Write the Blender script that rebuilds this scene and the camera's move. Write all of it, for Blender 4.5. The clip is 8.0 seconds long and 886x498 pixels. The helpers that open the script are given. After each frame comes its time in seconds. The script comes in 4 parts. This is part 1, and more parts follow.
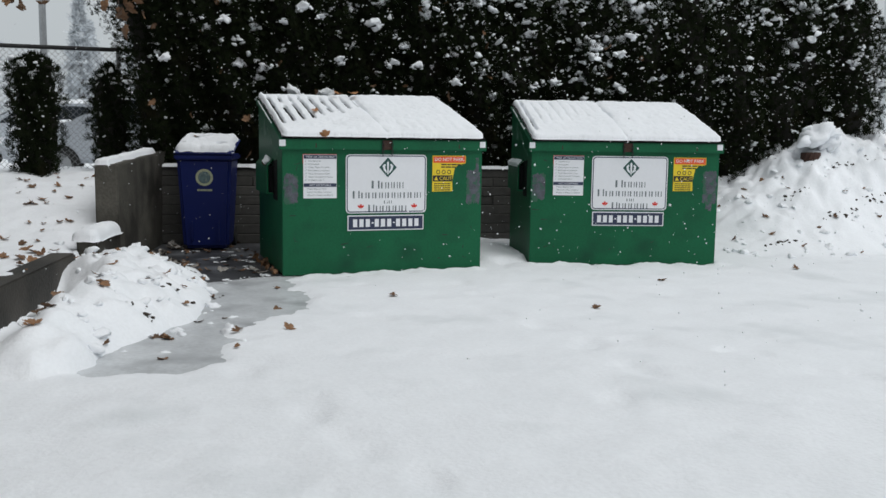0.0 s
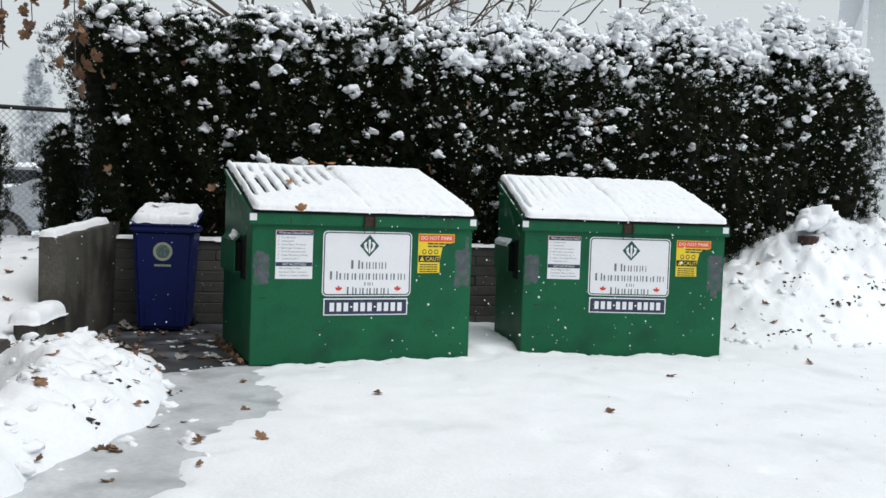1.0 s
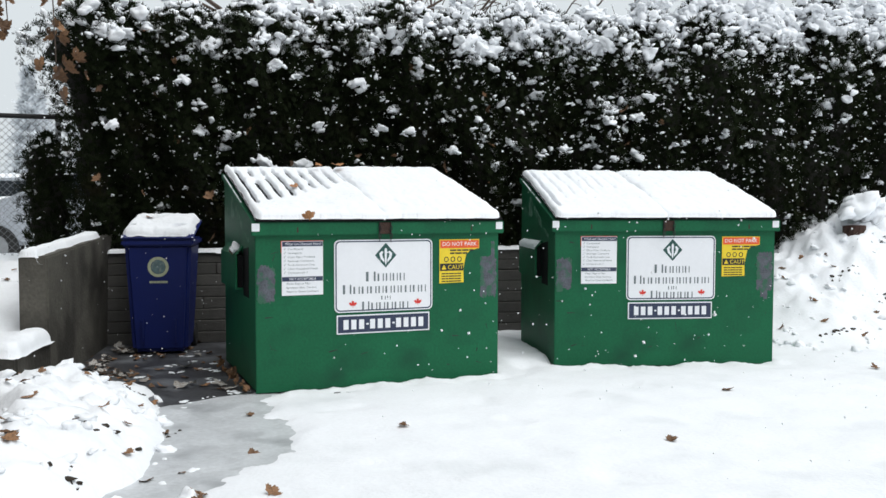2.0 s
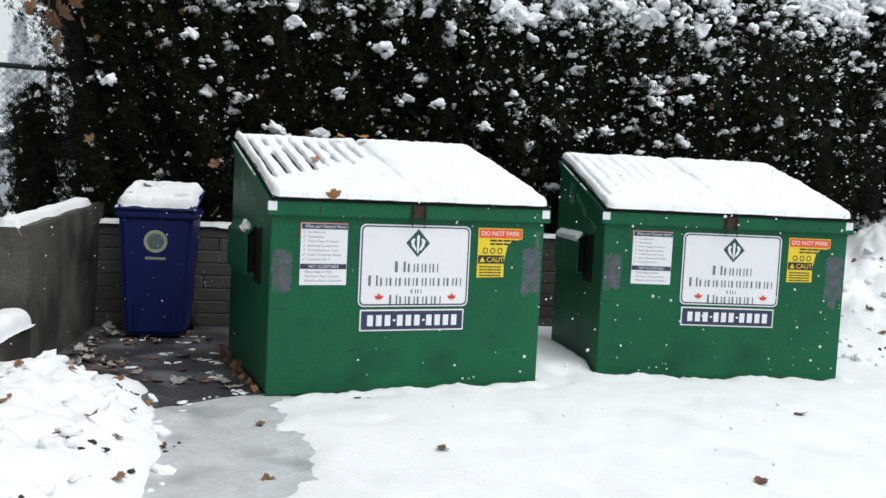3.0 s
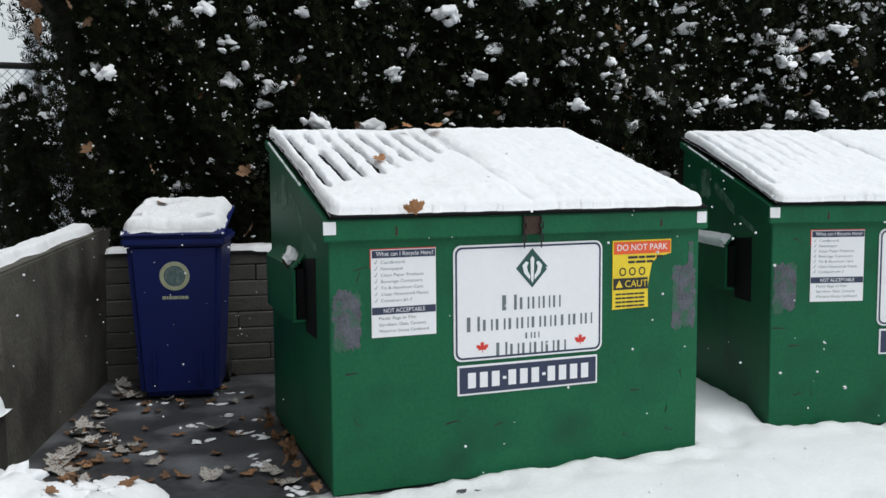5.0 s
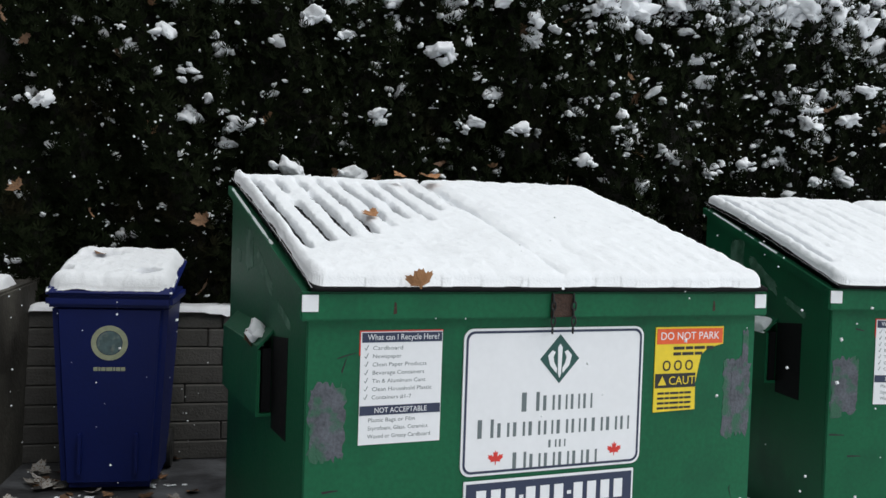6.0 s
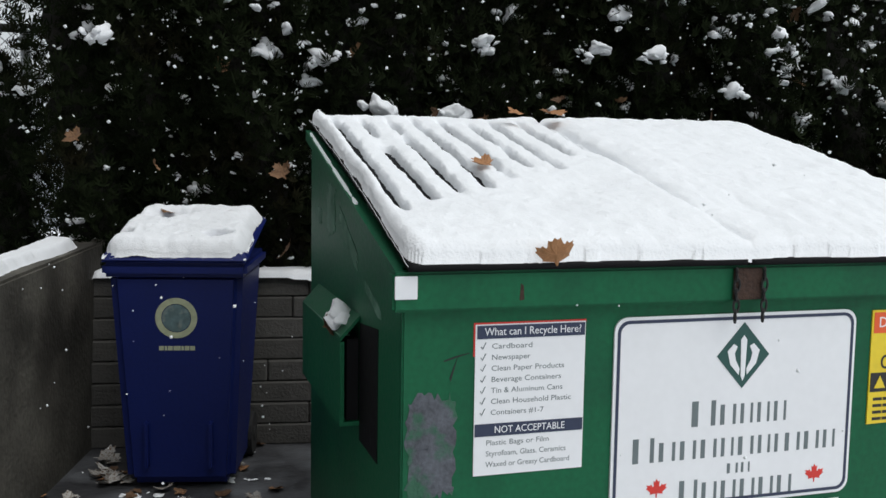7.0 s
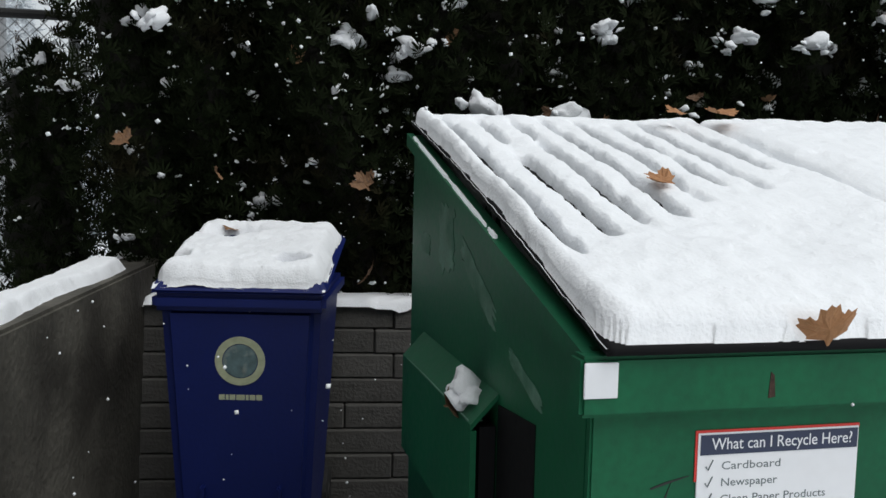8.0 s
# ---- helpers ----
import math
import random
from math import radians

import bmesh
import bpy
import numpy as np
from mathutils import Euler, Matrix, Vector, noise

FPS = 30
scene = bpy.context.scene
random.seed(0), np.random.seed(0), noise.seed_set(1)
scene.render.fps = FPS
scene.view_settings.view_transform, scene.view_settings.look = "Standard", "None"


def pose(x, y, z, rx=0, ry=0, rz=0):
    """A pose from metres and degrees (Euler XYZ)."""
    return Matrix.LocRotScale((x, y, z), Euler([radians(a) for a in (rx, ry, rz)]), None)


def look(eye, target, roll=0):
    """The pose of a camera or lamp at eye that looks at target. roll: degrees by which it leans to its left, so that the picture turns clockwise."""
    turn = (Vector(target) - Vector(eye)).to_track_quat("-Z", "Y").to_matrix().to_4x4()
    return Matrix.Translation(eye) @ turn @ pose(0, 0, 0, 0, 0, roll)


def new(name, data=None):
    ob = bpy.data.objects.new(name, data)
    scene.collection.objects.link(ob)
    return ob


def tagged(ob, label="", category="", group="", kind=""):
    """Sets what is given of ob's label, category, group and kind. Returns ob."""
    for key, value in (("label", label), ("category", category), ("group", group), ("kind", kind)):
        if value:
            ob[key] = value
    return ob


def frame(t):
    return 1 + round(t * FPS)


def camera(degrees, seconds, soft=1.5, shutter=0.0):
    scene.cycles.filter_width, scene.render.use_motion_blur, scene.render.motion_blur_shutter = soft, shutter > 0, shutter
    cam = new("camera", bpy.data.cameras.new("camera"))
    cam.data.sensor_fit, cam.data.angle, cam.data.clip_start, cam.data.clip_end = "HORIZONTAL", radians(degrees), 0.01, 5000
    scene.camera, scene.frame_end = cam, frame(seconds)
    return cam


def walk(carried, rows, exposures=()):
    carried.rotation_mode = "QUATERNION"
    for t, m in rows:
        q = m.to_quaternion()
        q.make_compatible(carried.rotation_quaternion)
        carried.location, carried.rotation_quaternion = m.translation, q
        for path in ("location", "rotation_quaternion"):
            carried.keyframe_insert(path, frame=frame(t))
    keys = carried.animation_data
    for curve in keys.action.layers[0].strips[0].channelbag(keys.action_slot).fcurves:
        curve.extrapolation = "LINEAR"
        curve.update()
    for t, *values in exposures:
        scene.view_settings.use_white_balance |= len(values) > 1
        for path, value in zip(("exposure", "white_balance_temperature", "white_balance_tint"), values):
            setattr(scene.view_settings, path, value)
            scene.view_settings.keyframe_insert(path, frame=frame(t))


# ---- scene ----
cam = camera(50.9, 8.0)
PATH = [
    (0, (-1.291, -1.113, 1.19), (-0.634, 0.76, 0.946), 0.8),
    (0.2, (-1.284, -0.966, 1.217), (-0.596, 0.903, 1.035), 0.2),
    (0.5, (-1.274, -0.732, 1.237), (-0.63, 1.149, 1.018), -0.1),
    (0.7, (-1.268, -0.562, 1.234), (-0.559, 1.301, 1.076), 1.6),
    (1, (-1.261, -0.313, 1.227), (-0.515, 1.54, 1.136), 2.0),
    (1.2, (-1.253, -0.169, 1.234), (-0.503, 1.683, 1.166), 2.5),
    (1.5, (-1.186, 0.03, 1.251), (-0.42, 1.876, 1.18), 0.7),
    (1.7, (-1.119, 0.171, 1.257), (-0.384, 2.028, 1.157), -0.5),
    (2.8, (-1.127, 1.097, 1.318), (-0.378, 2.949, 1.229), 2.7),
    (3, (-1.118, 1.257, 1.315), (-0.359, 3.101, 1.16), 2.8),
    (3.2, (-1.079, 1.423, 1.321), (-0.374, 3.288, 1.159), 0.4),
    (3.5, (-1.031, 1.694, 1.332), (-0.403, 3.585, 1.157), -1.2),
    (4, (-1.076, 2.17, 1.32), (-0.375, 4.036, 1.154), -0.1),
    (4.2, (-1.053, 2.331, 1.359), (-0.325, 4.188, 1.208), 0.6),
    (5.3, (-0.82, 3.122, 1.339), (-0.134, 4.99, 1.141), -0.7),
    (5.5, (-0.8, 3.31, 1.34), (-0.087, 5.167, 1.127), 0.1),
    (5.8, (-0.791, 3.598, 1.367), (-0.075, 5.463, 1.269), 2.3),
    (6, (-0.765, 3.717, 1.372), (0.021, 5.555, 1.31), 1.9),
    (6.2, (-0.697, 3.861, 1.366), (0.138, 5.676, 1.279), 2.4),
    (6.5, (-0.593, 4.110, 1.375), (0.196, 5.944, 1.245), 0.8),
    (6.8, (-0.551, 4.342, 1.374), (0.084, 6.232, 1.220), -0.6),
    (7, (-0.548, 4.492, 1.385), (0.040, 6.394, 1.199), 0.9),
    (7.2, (-0.574, 4.644, 1.369), (0.070, 6.535, 1.285), 2.6),
    (7.5, (-0.608, 4.886, 1.417), (0.017, 6.784, 1.327), 3.5),
    (8, (-0.555, 5.256, 1.410), (-0.080, 7.190, 1.226), 1.3),
]
walk(cam, [(t, look(eye, target, roll)) for t, eye, target, roll in PATH],
     exposures=[(0, -0.11), (0.6, -0.09), (0.8, 0.06), (1.0, 0.28), (1.5, 0.42), (4.2, 0.40), (5.3, 0.18), (8.0, 0.16)])

# ---- sky and light: a bright overcast winter day ----
world = bpy.data.worlds.new("overcast_sky")
scene.world = world
world.use_nodes = True
wn = world.node_tree
sky = wn.nodes.new("ShaderNodeTexSky")
sky.sky_type, sky.sun_disc = "NISHITA", False
sky.sun_elevation, sky.sun_rotation = radians(60), radians(151)
sky.air_density, sky.dust_density, sky.ozone_density = 1.0, 4.0, 1.0
hsv = wn.nodes.new("ShaderNodeHueSaturation")
hsv.inputs["Saturation"].default_value = 0.10
hsv.inputs["Value"].default_value = 0.07
cloud = wn.nodes.new("ShaderNodeMix")
cloud.data_type = "RGBA"
cloud.inputs["Factor"].default_value = 0.75
cloud.inputs[7].default_value = (0.865, 0.94, 0.985, 1)
wn.links.new(sky.outputs["Color"], hsv.inputs["Color"])
wn.links.new(hsv.outputs["Color"], cloud.inputs[6])
wn.links.new(cloud.outputs[2], wn.nodes["Background"].inputs["Color"])
wn.nodes["Background"].inputs["Strength"].default_value = 0.75
sun = new("sun", bpy.data.lights.new("sun", "SUN"))
sun.data.energy, sun.data.angle, sun.data.color = 1.35, radians(50), (1.0, 0.99, 0.97)
sun.matrix_world = look((2.5, -4.6, 9.0), (0, 0, 0))

rng = np.random.default_rng(7)


# ---- materials ----
def material(name, base, rough=0.6, metal=0.0, vary=0.15, scale=6.0, bump=0.2, fine=40.0, spec=0.5, tint=None, tscale=2.0, tlow=0.55, thigh=0.7, per_object=0.0):
    """Base colour varied by coarse and fine noise, an optional patchy second colour, and relief."""
    m = bpy.data.materials.new(name)
    m.use_nodes = True
    nt = m.node_tree
    b = nt.nodes["Principled BSDF"]
    tc = nt.nodes.new("ShaderNodeTexCoord")

    def noise_node(sc, detail):
        n = nt.nodes.new("ShaderNodeTexNoise")
        n.inputs["Scale"].default_value, n.inputs["Detail"].default_value = sc, detail
        nt.links.new(tc.outputs["Object"], n.inputs["Vector"])
        return n
    big, small = noise_node(scale, 4), noise_node(fine, 3)
    add = nt.nodes.new("ShaderNodeMath")
    add.operation = "ADD"
    nt.links.new(big.outputs["Fac"], add.inputs[0])
    nt.links.new(small.outputs["Fac"], add.inputs[1])
    rmp = nt.nodes.new("ShaderNodeMapRange")
    rmp.inputs["From Min"].default_value, rmp.inputs["From Max"].default_value = 0.6, 1.4
    rmp.inputs["To Min"].default_value, rmp.inputs["To Max"].default_value = 1 - vary, 1 + vary
    nt.links.new(add.outputs[0], rmp.inputs["Value"])
    hs = nt.nodes.new("ShaderNodeHueSaturation")
    hs.inputs["Color"].default_value = (*base, 1)
    nt.links.new(rmp.outputs["Result"], hs.inputs["Value"])
    col = hs.outputs["Color"]
    if per_object:
        oi = nt.nodes.new("ShaderNodeObjectInfo")
        r2 = nt.nodes.new("ShaderNodeMapRange")
        r2.inputs["To Min"].default_value, r2.inputs["To Max"].default_value = 1 - per_object, 1 + per_object
        nt.links.new(oi.outputs["Random"], r2.inputs["Value"])
        h2 = nt.nodes.new("ShaderNodeHueSaturation")
        nt.links.new(col, h2.inputs["Color"])
        nt.links.new(r2.outputs["Result"], h2.inputs["Value"])
        col = h2.outputs["Color"]
    if tint:
        tn = noise_node(tscale, 6)
        tr = nt.nodes.new("ShaderNodeMapRange")
        tr.inputs["From Min"].default_value, tr.inputs["From Max"].default_value = tlow, thigh
        nt.links.new(tn.outputs["Fac"], tr.inputs["Value"])
        mx = nt.nodes.new("ShaderNodeMix")
        mx.data_type = "RGBA"
        nt.links.new(tr.outputs["Result"], mx.inputs["Factor"])
        nt.links.new(col, mx.inputs[6])
        mx.inputs[7].default_value = (*tint, 1)
        col = mx.outputs[2]
    nt.links.new(col, b.inputs["Base Color"])
    rr = nt.nodes.new("ShaderNodeMapRange")
    rr.inputs["To Min"].default_value, rr.inputs["To Max"].default_value = max(0.03, rough - 0.12), min(1, rough + 0.12)
    nt.links.new(small.outputs["Fac"], rr.inputs["Value"])
    nt.links.new(rr.outputs["Result"], b.inputs["Roughness"])
    b.inputs["Metallic"].default_value = metal
    b.inputs["Specular IOR Level"].default_value = spec
    if bump:
        bp = nt.nodes.new("ShaderNodeBump")
        bp.inputs["Strength"].default_value, bp.inputs["Distance"].default_value = bump, 0.01
        nt.links.new(add.outputs[0], bp.inputs["Height"])
        nt.links.new(bp.outputs["Normal"], b.inputs["Normal"])
    return m


SNOW = material("snow", (0.86, 0.88, 0.91), 0.75, vary=0.04, scale=7, fine=140, bump=0.3, spec=0.2)
SNOW_GROUND = material("trodden_snow", (0.86, 0.88, 0.91), 0.7, vary=0.05, scale=2.5, fine=45, bump=0.35, spec=0.25, tint=(0.66, 0.69, 0.71), tscale=1.3, tlow=0.56, thigh=0.82)
ICE = material("wet_icy_asphalt", (0.047, 0.048, 0.052), 0.45, vary=0.45, scale=3, fine=30, bump=0.3, tint=(0.19, 0.20, 0.215), tscale=2.6, tlow=0.48, thigh=0.74)
GREEN = material("green_painted_steel", (0.007, 0.105, 0.046), 0.5, vary=0.22, scale=2.0, fine=60, bump=0.05, tint=(0.006, 0.050, 0.028), tscale=3.0, tlow=0.5, thigh=0.85, spec=0.2)
LID_SHADE_BLACK = material("black_lid_plastic_and_shade", (0.007, 0.007, 0.008), 0.7, vary=0.2, bump=0.05, spec=0.12)
RUST = material("rusty_steel", (0.05, 0.026, 0.018), 0.8, metal=0.2, vary=0.5, scale=25, fine=120, bump=0.5)
STEEL = material("galvanised_steel", (0.33, 0.34, 0.35), 0.5, metal=0.7, vary=0.2, bump=0.05)
DARKSTEEL = material("dark_steel", (0.03, 0.03, 0.03), 0.6, metal=0.5, vary=0.3, bump=0.1)
SCUFF = material("scraped_bare_patch", (0.075, 0.082, 0.10), 0.6, vary=0.5, scale=18, fine=90, bump=0.3, tint=(0.02, 0.10, 0.055), tscale=14, tlow=0.5, thigh=0.6)
CHALK = material("pale_scrape", (0.090, 0.20, 0.14), 0.7, vary=0.4, scale=14, fine=90, bump=0.1, tint=(0.010, 0.095, 0.045), tscale=9, tlow=0.46, thigh=0.66)
WHITE = material("white_vinyl", (0.80, 0.81, 0.84), 0.4, vary=0.03, bump=0.02)
NAVY = material("navy_print", (0.018, 0.028, 0.07), 0.4, vary=0.1, bump=0.0)
INK = material("grey_green_print", (0.13, 0.16, 0.17), 0.5, vary=0.1, bump=0.0)
TEAL = material("dark_green_print", (0.012, 0.07, 0.06), 0.5, vary=0.1, bump=0.0)
RED = material("red_print", (0.62, 0.03, 0.02), 0.45, vary=0.1, bump=0.0)
ORANGE = material("orange_red_print", (0.75, 0.10, 0.02), 0.45, vary=0.1, bump=0.0)
YELLOW = material("yellow_vinyl", (0.78, 0.58, 0.02), 0.45, vary=0.08, scale=14, bump=0.03)
BLACK = material("black_print", (0.012, 0.012, 0.012), 0.5, vary=0.1, bump=0.0)
BLUE = material("blue_cart_plastic", (0.005, 0.013, 0.105), 0.5, vary=0.12, scale=5, fine=80, bump=0.06, spec=0.25)
RUBBER = material("black_rubber", (0.012, 0.012, 0.012), 0.8, vary=0.2, bump=0.1)
CONCRETE = material("weathered_concrete", (0.088, 0.082, 0.068), 0.85, vary=0.45, scale=4.0, fine=45, bump=0.6, tint=(0.026, 0.023, 0.018), tscale=2.3, tlow=0.44, thigh=0.64)
DAMP = material("damp_dark_concrete", (0.050, 0.044, 0.036), 0.7, vary=0.45, scale=4.0, fine=45, bump=0.6, tint=(0.018, 0.016, 0.012), tscale=2.0, tlow=0.42, thigh=0.62)
BLOCK = material("grey_concrete_block", (0.070, 0.067, 0.062), 0.9, vary=0.25, scale=12, fine=70, bump=0.5, per_object=0.15)
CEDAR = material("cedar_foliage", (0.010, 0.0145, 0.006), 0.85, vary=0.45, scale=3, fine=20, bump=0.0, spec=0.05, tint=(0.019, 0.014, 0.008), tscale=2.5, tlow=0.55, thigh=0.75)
TWIG_SHELL = material("dark_twig_shell", (0.012, 0.011, 0.008), 0.9, vary=0.5, scale=12, fine=50, bump=0.5)
BARK = material("bark", (0.09, 0.065, 0.05), 0.9, vary=0.3, scale=12, fine=60, bump=0.6)
LEAF = material("dead_maple_leaf", (0.20, 0.105, 0.05), 0.7, vary=0.3, scale=30, fine=150, bump=0.2, per_object=0.55, tint=(0.09, 0.05, 0.03), tscale=6, tlow=0.5, thigh=0.7)
# pale grey: snow and the haze of distance both put into the colour
FARTREE = material("snowy_hazed_foliage", (0.66, 0.69, 0.72), 0.9, vary=0.3, scale=3, fine=12, bump=0.3)
SIDING = material("pale_siding", (0.62, 0.65, 0.66), 0.6, vary=0.05, bump=0.05)
CARPAINT = material("silver_car_paint", (0.48, 0.51, 0.55), 0.3, metal=0.4, vary=0.05, bump=0.0)
CARGLASS = material("dark_car_glass", (0.02, 0.025, 0.03), 0.08, vary=0.05, bump=0.0)


# ---- mesh helpers ----
def link_mesh(name, me, mats, parent=None, label="", smooth=False):
    for mt in (mats if isinstance(mats, (list, tuple)) else [mats]):
        me.materials.append(mt)
    if smooth:
        me.polygons.foreach_set("use_smooth", np.ones(len(me.polygons), bool))
    ob = new(name, me)
    if parent:
        ob.parent = parent
    if label:
        tagged(ob, label)
    return ob


def part(name, bm, mt, parent=None, label="", smooth=False):
    """Links a bmesh as one mesh object under a thing or a part."""
    bmesh.ops.recalc_face_normals(bm, faces=bm.faces)
    me = bpy.data.meshes.new(name)
    bm.to_mesh(me)
    bm.free()
    return link_mesh(name, me, mt, parent, label, smooth)


def arrays(name, verts, faces, mt, parent=None, label="", smooth=False):
    """A mesh from numpy arrays: vertices (n, 3) and faces (m, k)."""
    me = bpy.data.meshes.new(name)
    n, k = faces.shape
    me.vertices.add(len(verts))
    me.vertices.foreach_set("co", np.asarray(verts, np.float32).ravel())
    me.loops.add(n * k)
    me.loops.foreach_set("vertex_index", np.asarray(faces, np.int32).ravel())
    me.polygons.add(n)
    me.polygons.foreach_set("loop_start", np.arange(0, n * k, k, dtype=np.int32))
    me.update(calc_edges=True)
    return link_mesh(name, me, mt, parent, label, smooth)


def box(x0, y0, z0, x1, y1, z1, bevel=0.0, bm=None, seg=2):
    bm = bm or bmesh.new()
    r = bmesh.ops.create_cube(bm, size=1.0)
    for v in r["verts"]:
        v.co = Vector(((x0 + x1) / 2 + v.co.x * (x1 - x0), (y0 + y1) / 2 + v.co.y * (y1 - y0), (z0 + z1) / 2 + v.co.z * (z1 - z0)))
    if bevel:
        edges = {e for v in r["verts"] for e in v.link_edges}
        bmesh.ops.bevel(bm, geom=list(edges), offset=bevel, segments=seg, affect="EDGES")
    return bm


def prism(outline, depth, axis="y", at=0.0, bm=None, bevel=0.0):
    """Extrudes a flat outline of (a, b) points along an axis from at to at + depth. Axis y: points are (x, z); x: (y, z); z: (x, y)."""
    bm = bm or bmesh.new()
    put = {"y": lambda a, b, c: (a, c, b), "x": lambda a, b, c: (c, a, b), "z": lambda a, b, c: (a, b, c)}[axis]
    lo = [bm.verts.new(put(a, b, at)) for a, b in outline]
    hi = [bm.verts.new(put(a, b, at + depth)) for a, b in outline]
    made = [bm.faces.new(lo), bm.faces.new(hi[::-1])]
    n = len(lo)
    for i in range(n):
        made.append(bm.faces.new((lo[i], hi[i], hi[(i + 1) % n], lo[(i + 1) % n])))
    if bevel:
        bmesh.ops.bevel(bm, geom=list({e for f in made for e in f.edges}), offset=bevel, segments=2, affect="EDGES")
    return bm


def tube(points, radius, sides=8, bm=None, taper=1.0):
    bm = bm or bmesh.new()
    pts = [Vector(p) for p in points]
    rings = []
    for i, p in enumerate(pts):
        d = (pts[min(i + 1, len(pts) - 1)] - pts[max(i - 1, 0)]).normalized()
        q = d.to_track_quat("Z", "Y")
        r = radius * (1 + (taper - 1) * i / max(1, len(pts) - 1))
        rings.append([bm.verts.new(p + q @ Vector((r * math.cos(2 * math.pi * k / sides), r * math.sin(2 * math.pi * k / sides), 0))) for k in range(sides)])
    for a, b in zip(rings, rings[1:]):
        for k in range(sides):
            bm.faces.new((a[k], a[(k + 1) % sides], b[(k + 1) % sides], b[k]))
    bm.faces.new(rings[0][::-1])
    bm.faces.new(rings[-1])
    return bm


def rounded(x0, z0, x1, z1, r, n=5):
    out = []
    for cx, cz, a0 in ((x1 - r, z1 - r, 0), (x0 + r, z1 - r, 90), (x0 + r, z0 + r, 180), (x1 - r, z0 + r, 270)):
        for k in range(n + 1):
            a = radians(a0 + 90 * k / n)
            out.append((cx + r * math.cos(a), cz + r * math.sin(a)))
    return out


def ring_frame(outer, inner, y0, y1, bm=None):
    """A frame between two outlines of the same number of points, thick from y0 to y1."""
    bm = bm or bmesh.new()
    sets = [[bm.verts.new((a, y, b)) for a, b in o] for o, y in ((outer, y0), (inner, y0), (inner, y1), (outer, y1))]
    n = len(outer)
    for i in range(n):
        j = (i + 1) % n
        for a, b in ((0, 1), (1, 2), (2, 3), (3, 0)):
            bm.faces.new((sets[a][i], sets[a][j], sets[b][j], sets[b][i]))
    return bm


def lettering(name, body, size, x, z, y, mt, parent, width=None):
    """Words in the built-in font, upright on a face that looks towards -y, as a thin mesh."""
    cu = bpy.data.curves.new(name, "FONT")
    cu.body, cu.size, cu.extrude, cu.resolution_u = body, size, 0.0004, 3
    tmp = bpy.data.objects.new(name, cu)
    scene.collection.objects.link(tmp)
    me = bpy.data.meshes.new_from_object(tmp.evaluated_get(bpy.context.evaluated_depsgraph_get()))
    bpy.data.objects.remove(tmp)
    bpy.data.curves.remove(cu)
    co = np.empty(len(me.vertices) * 3, np.float32)
    me.vertices.foreach_get("co", co)
    co = co.reshape(-1, 3)
    if width:
        co[:, 0] *= width / max(1e-6, co[:, 0].max())
    co = np.stack([co[:, 0] + x, y - co[:, 2], co[:, 1] + z], 1)
    me.vertices.foreach_set("co", co.ravel())
    me.materials.clear()
    return link_mesh(name, me, mt, parent)


def vnoise(x, y, seed=0):
    """Smooth value noise in [-1, 1] on arrays."""
    xi, yi = np.floor(x).astype(np.int64), np.floor(y).astype(np.int64)
    fx, fy = x - xi, y - yi
    fx, fy = fx * fx * (3 - 2 * fx), fy * fy * (3 - 2 * fy)

    def h(a, b):
        n = (a * 374761393 + b * 668265263 + seed * 2246822519) & 0xFFFFFFFF
        n = ((n ^ (n >> 13)) * 1274126177) & 0xFFFFFFFF
        return ((n ^ (n >> 16)) & 0xFFFF) / 32767.5 - 1
    return (h(xi, yi) * (1 - fx) + h(xi + 1, yi) * fx) * (1 - fy) + (h(xi, yi + 1) * (1 - fx) + h(xi + 1, yi + 1) * fx) * fy


def fbm(x, y, seed=0, octaves=4):
    out, amp = 0, 1.0
    for k in range(octaves):
        out = out + amp * vnoise(x * 2 ** k, y * 2 ** k, seed + k)
        amp *= 0.5
    return out / 1.9


def step(a, b, v):
    t = np.clip((v - a) / (b - a), 0, 1)
    return t * t * (3 - 2 * t)


def grid(name, xs, ys, height, mt, parent=None, label="", smooth=True):
    """A height field over the lines xs and ys; height takes arrays X, Y."""
    X, Y = np.meshgrid(xs, ys)
    Z = height(X, Y)
    nx, ny = len(xs), len(ys)
    i = np.arange(nx * ny).reshape(ny, nx)
    f = np.stack([i[:-1, :-1], i[:-1, 1:], i[1:, 1:], i[1:, :-1]], -1).reshape(-1, 4)
    return arrays(name, np.stack([X.ravel(), Y.ravel(), Z.ravel()], 1), f, mt, parent, label, smooth)


def empty(name, m, label, category, group="", kind=""):
    ob = new(name)
    ob.matrix_world = m
    ob.empty_display_size = 0.2
    return tagged(ob, label, category, group, kind)


# ---- ground and snow ----
def low_wall_x(y):
    return -1.93 + 0.23 * (y - 4.9)


def hedge_y(x):
    return 9.15 - 0.17 * np.maximum(x, -1.0)


def seg_dist(x, y, a, b):
    ax, ay, bx, by = *a, *b
    t = np.clip(((x - ax) * (bx - ax) + (y - ay) * (by - ay)) / ((bx - ax) ** 2 + (by - ay) ** 2), 0, 1)
    return np.hypot(x - ax - t * (bx - ax), y - ay - t * (by - ay))


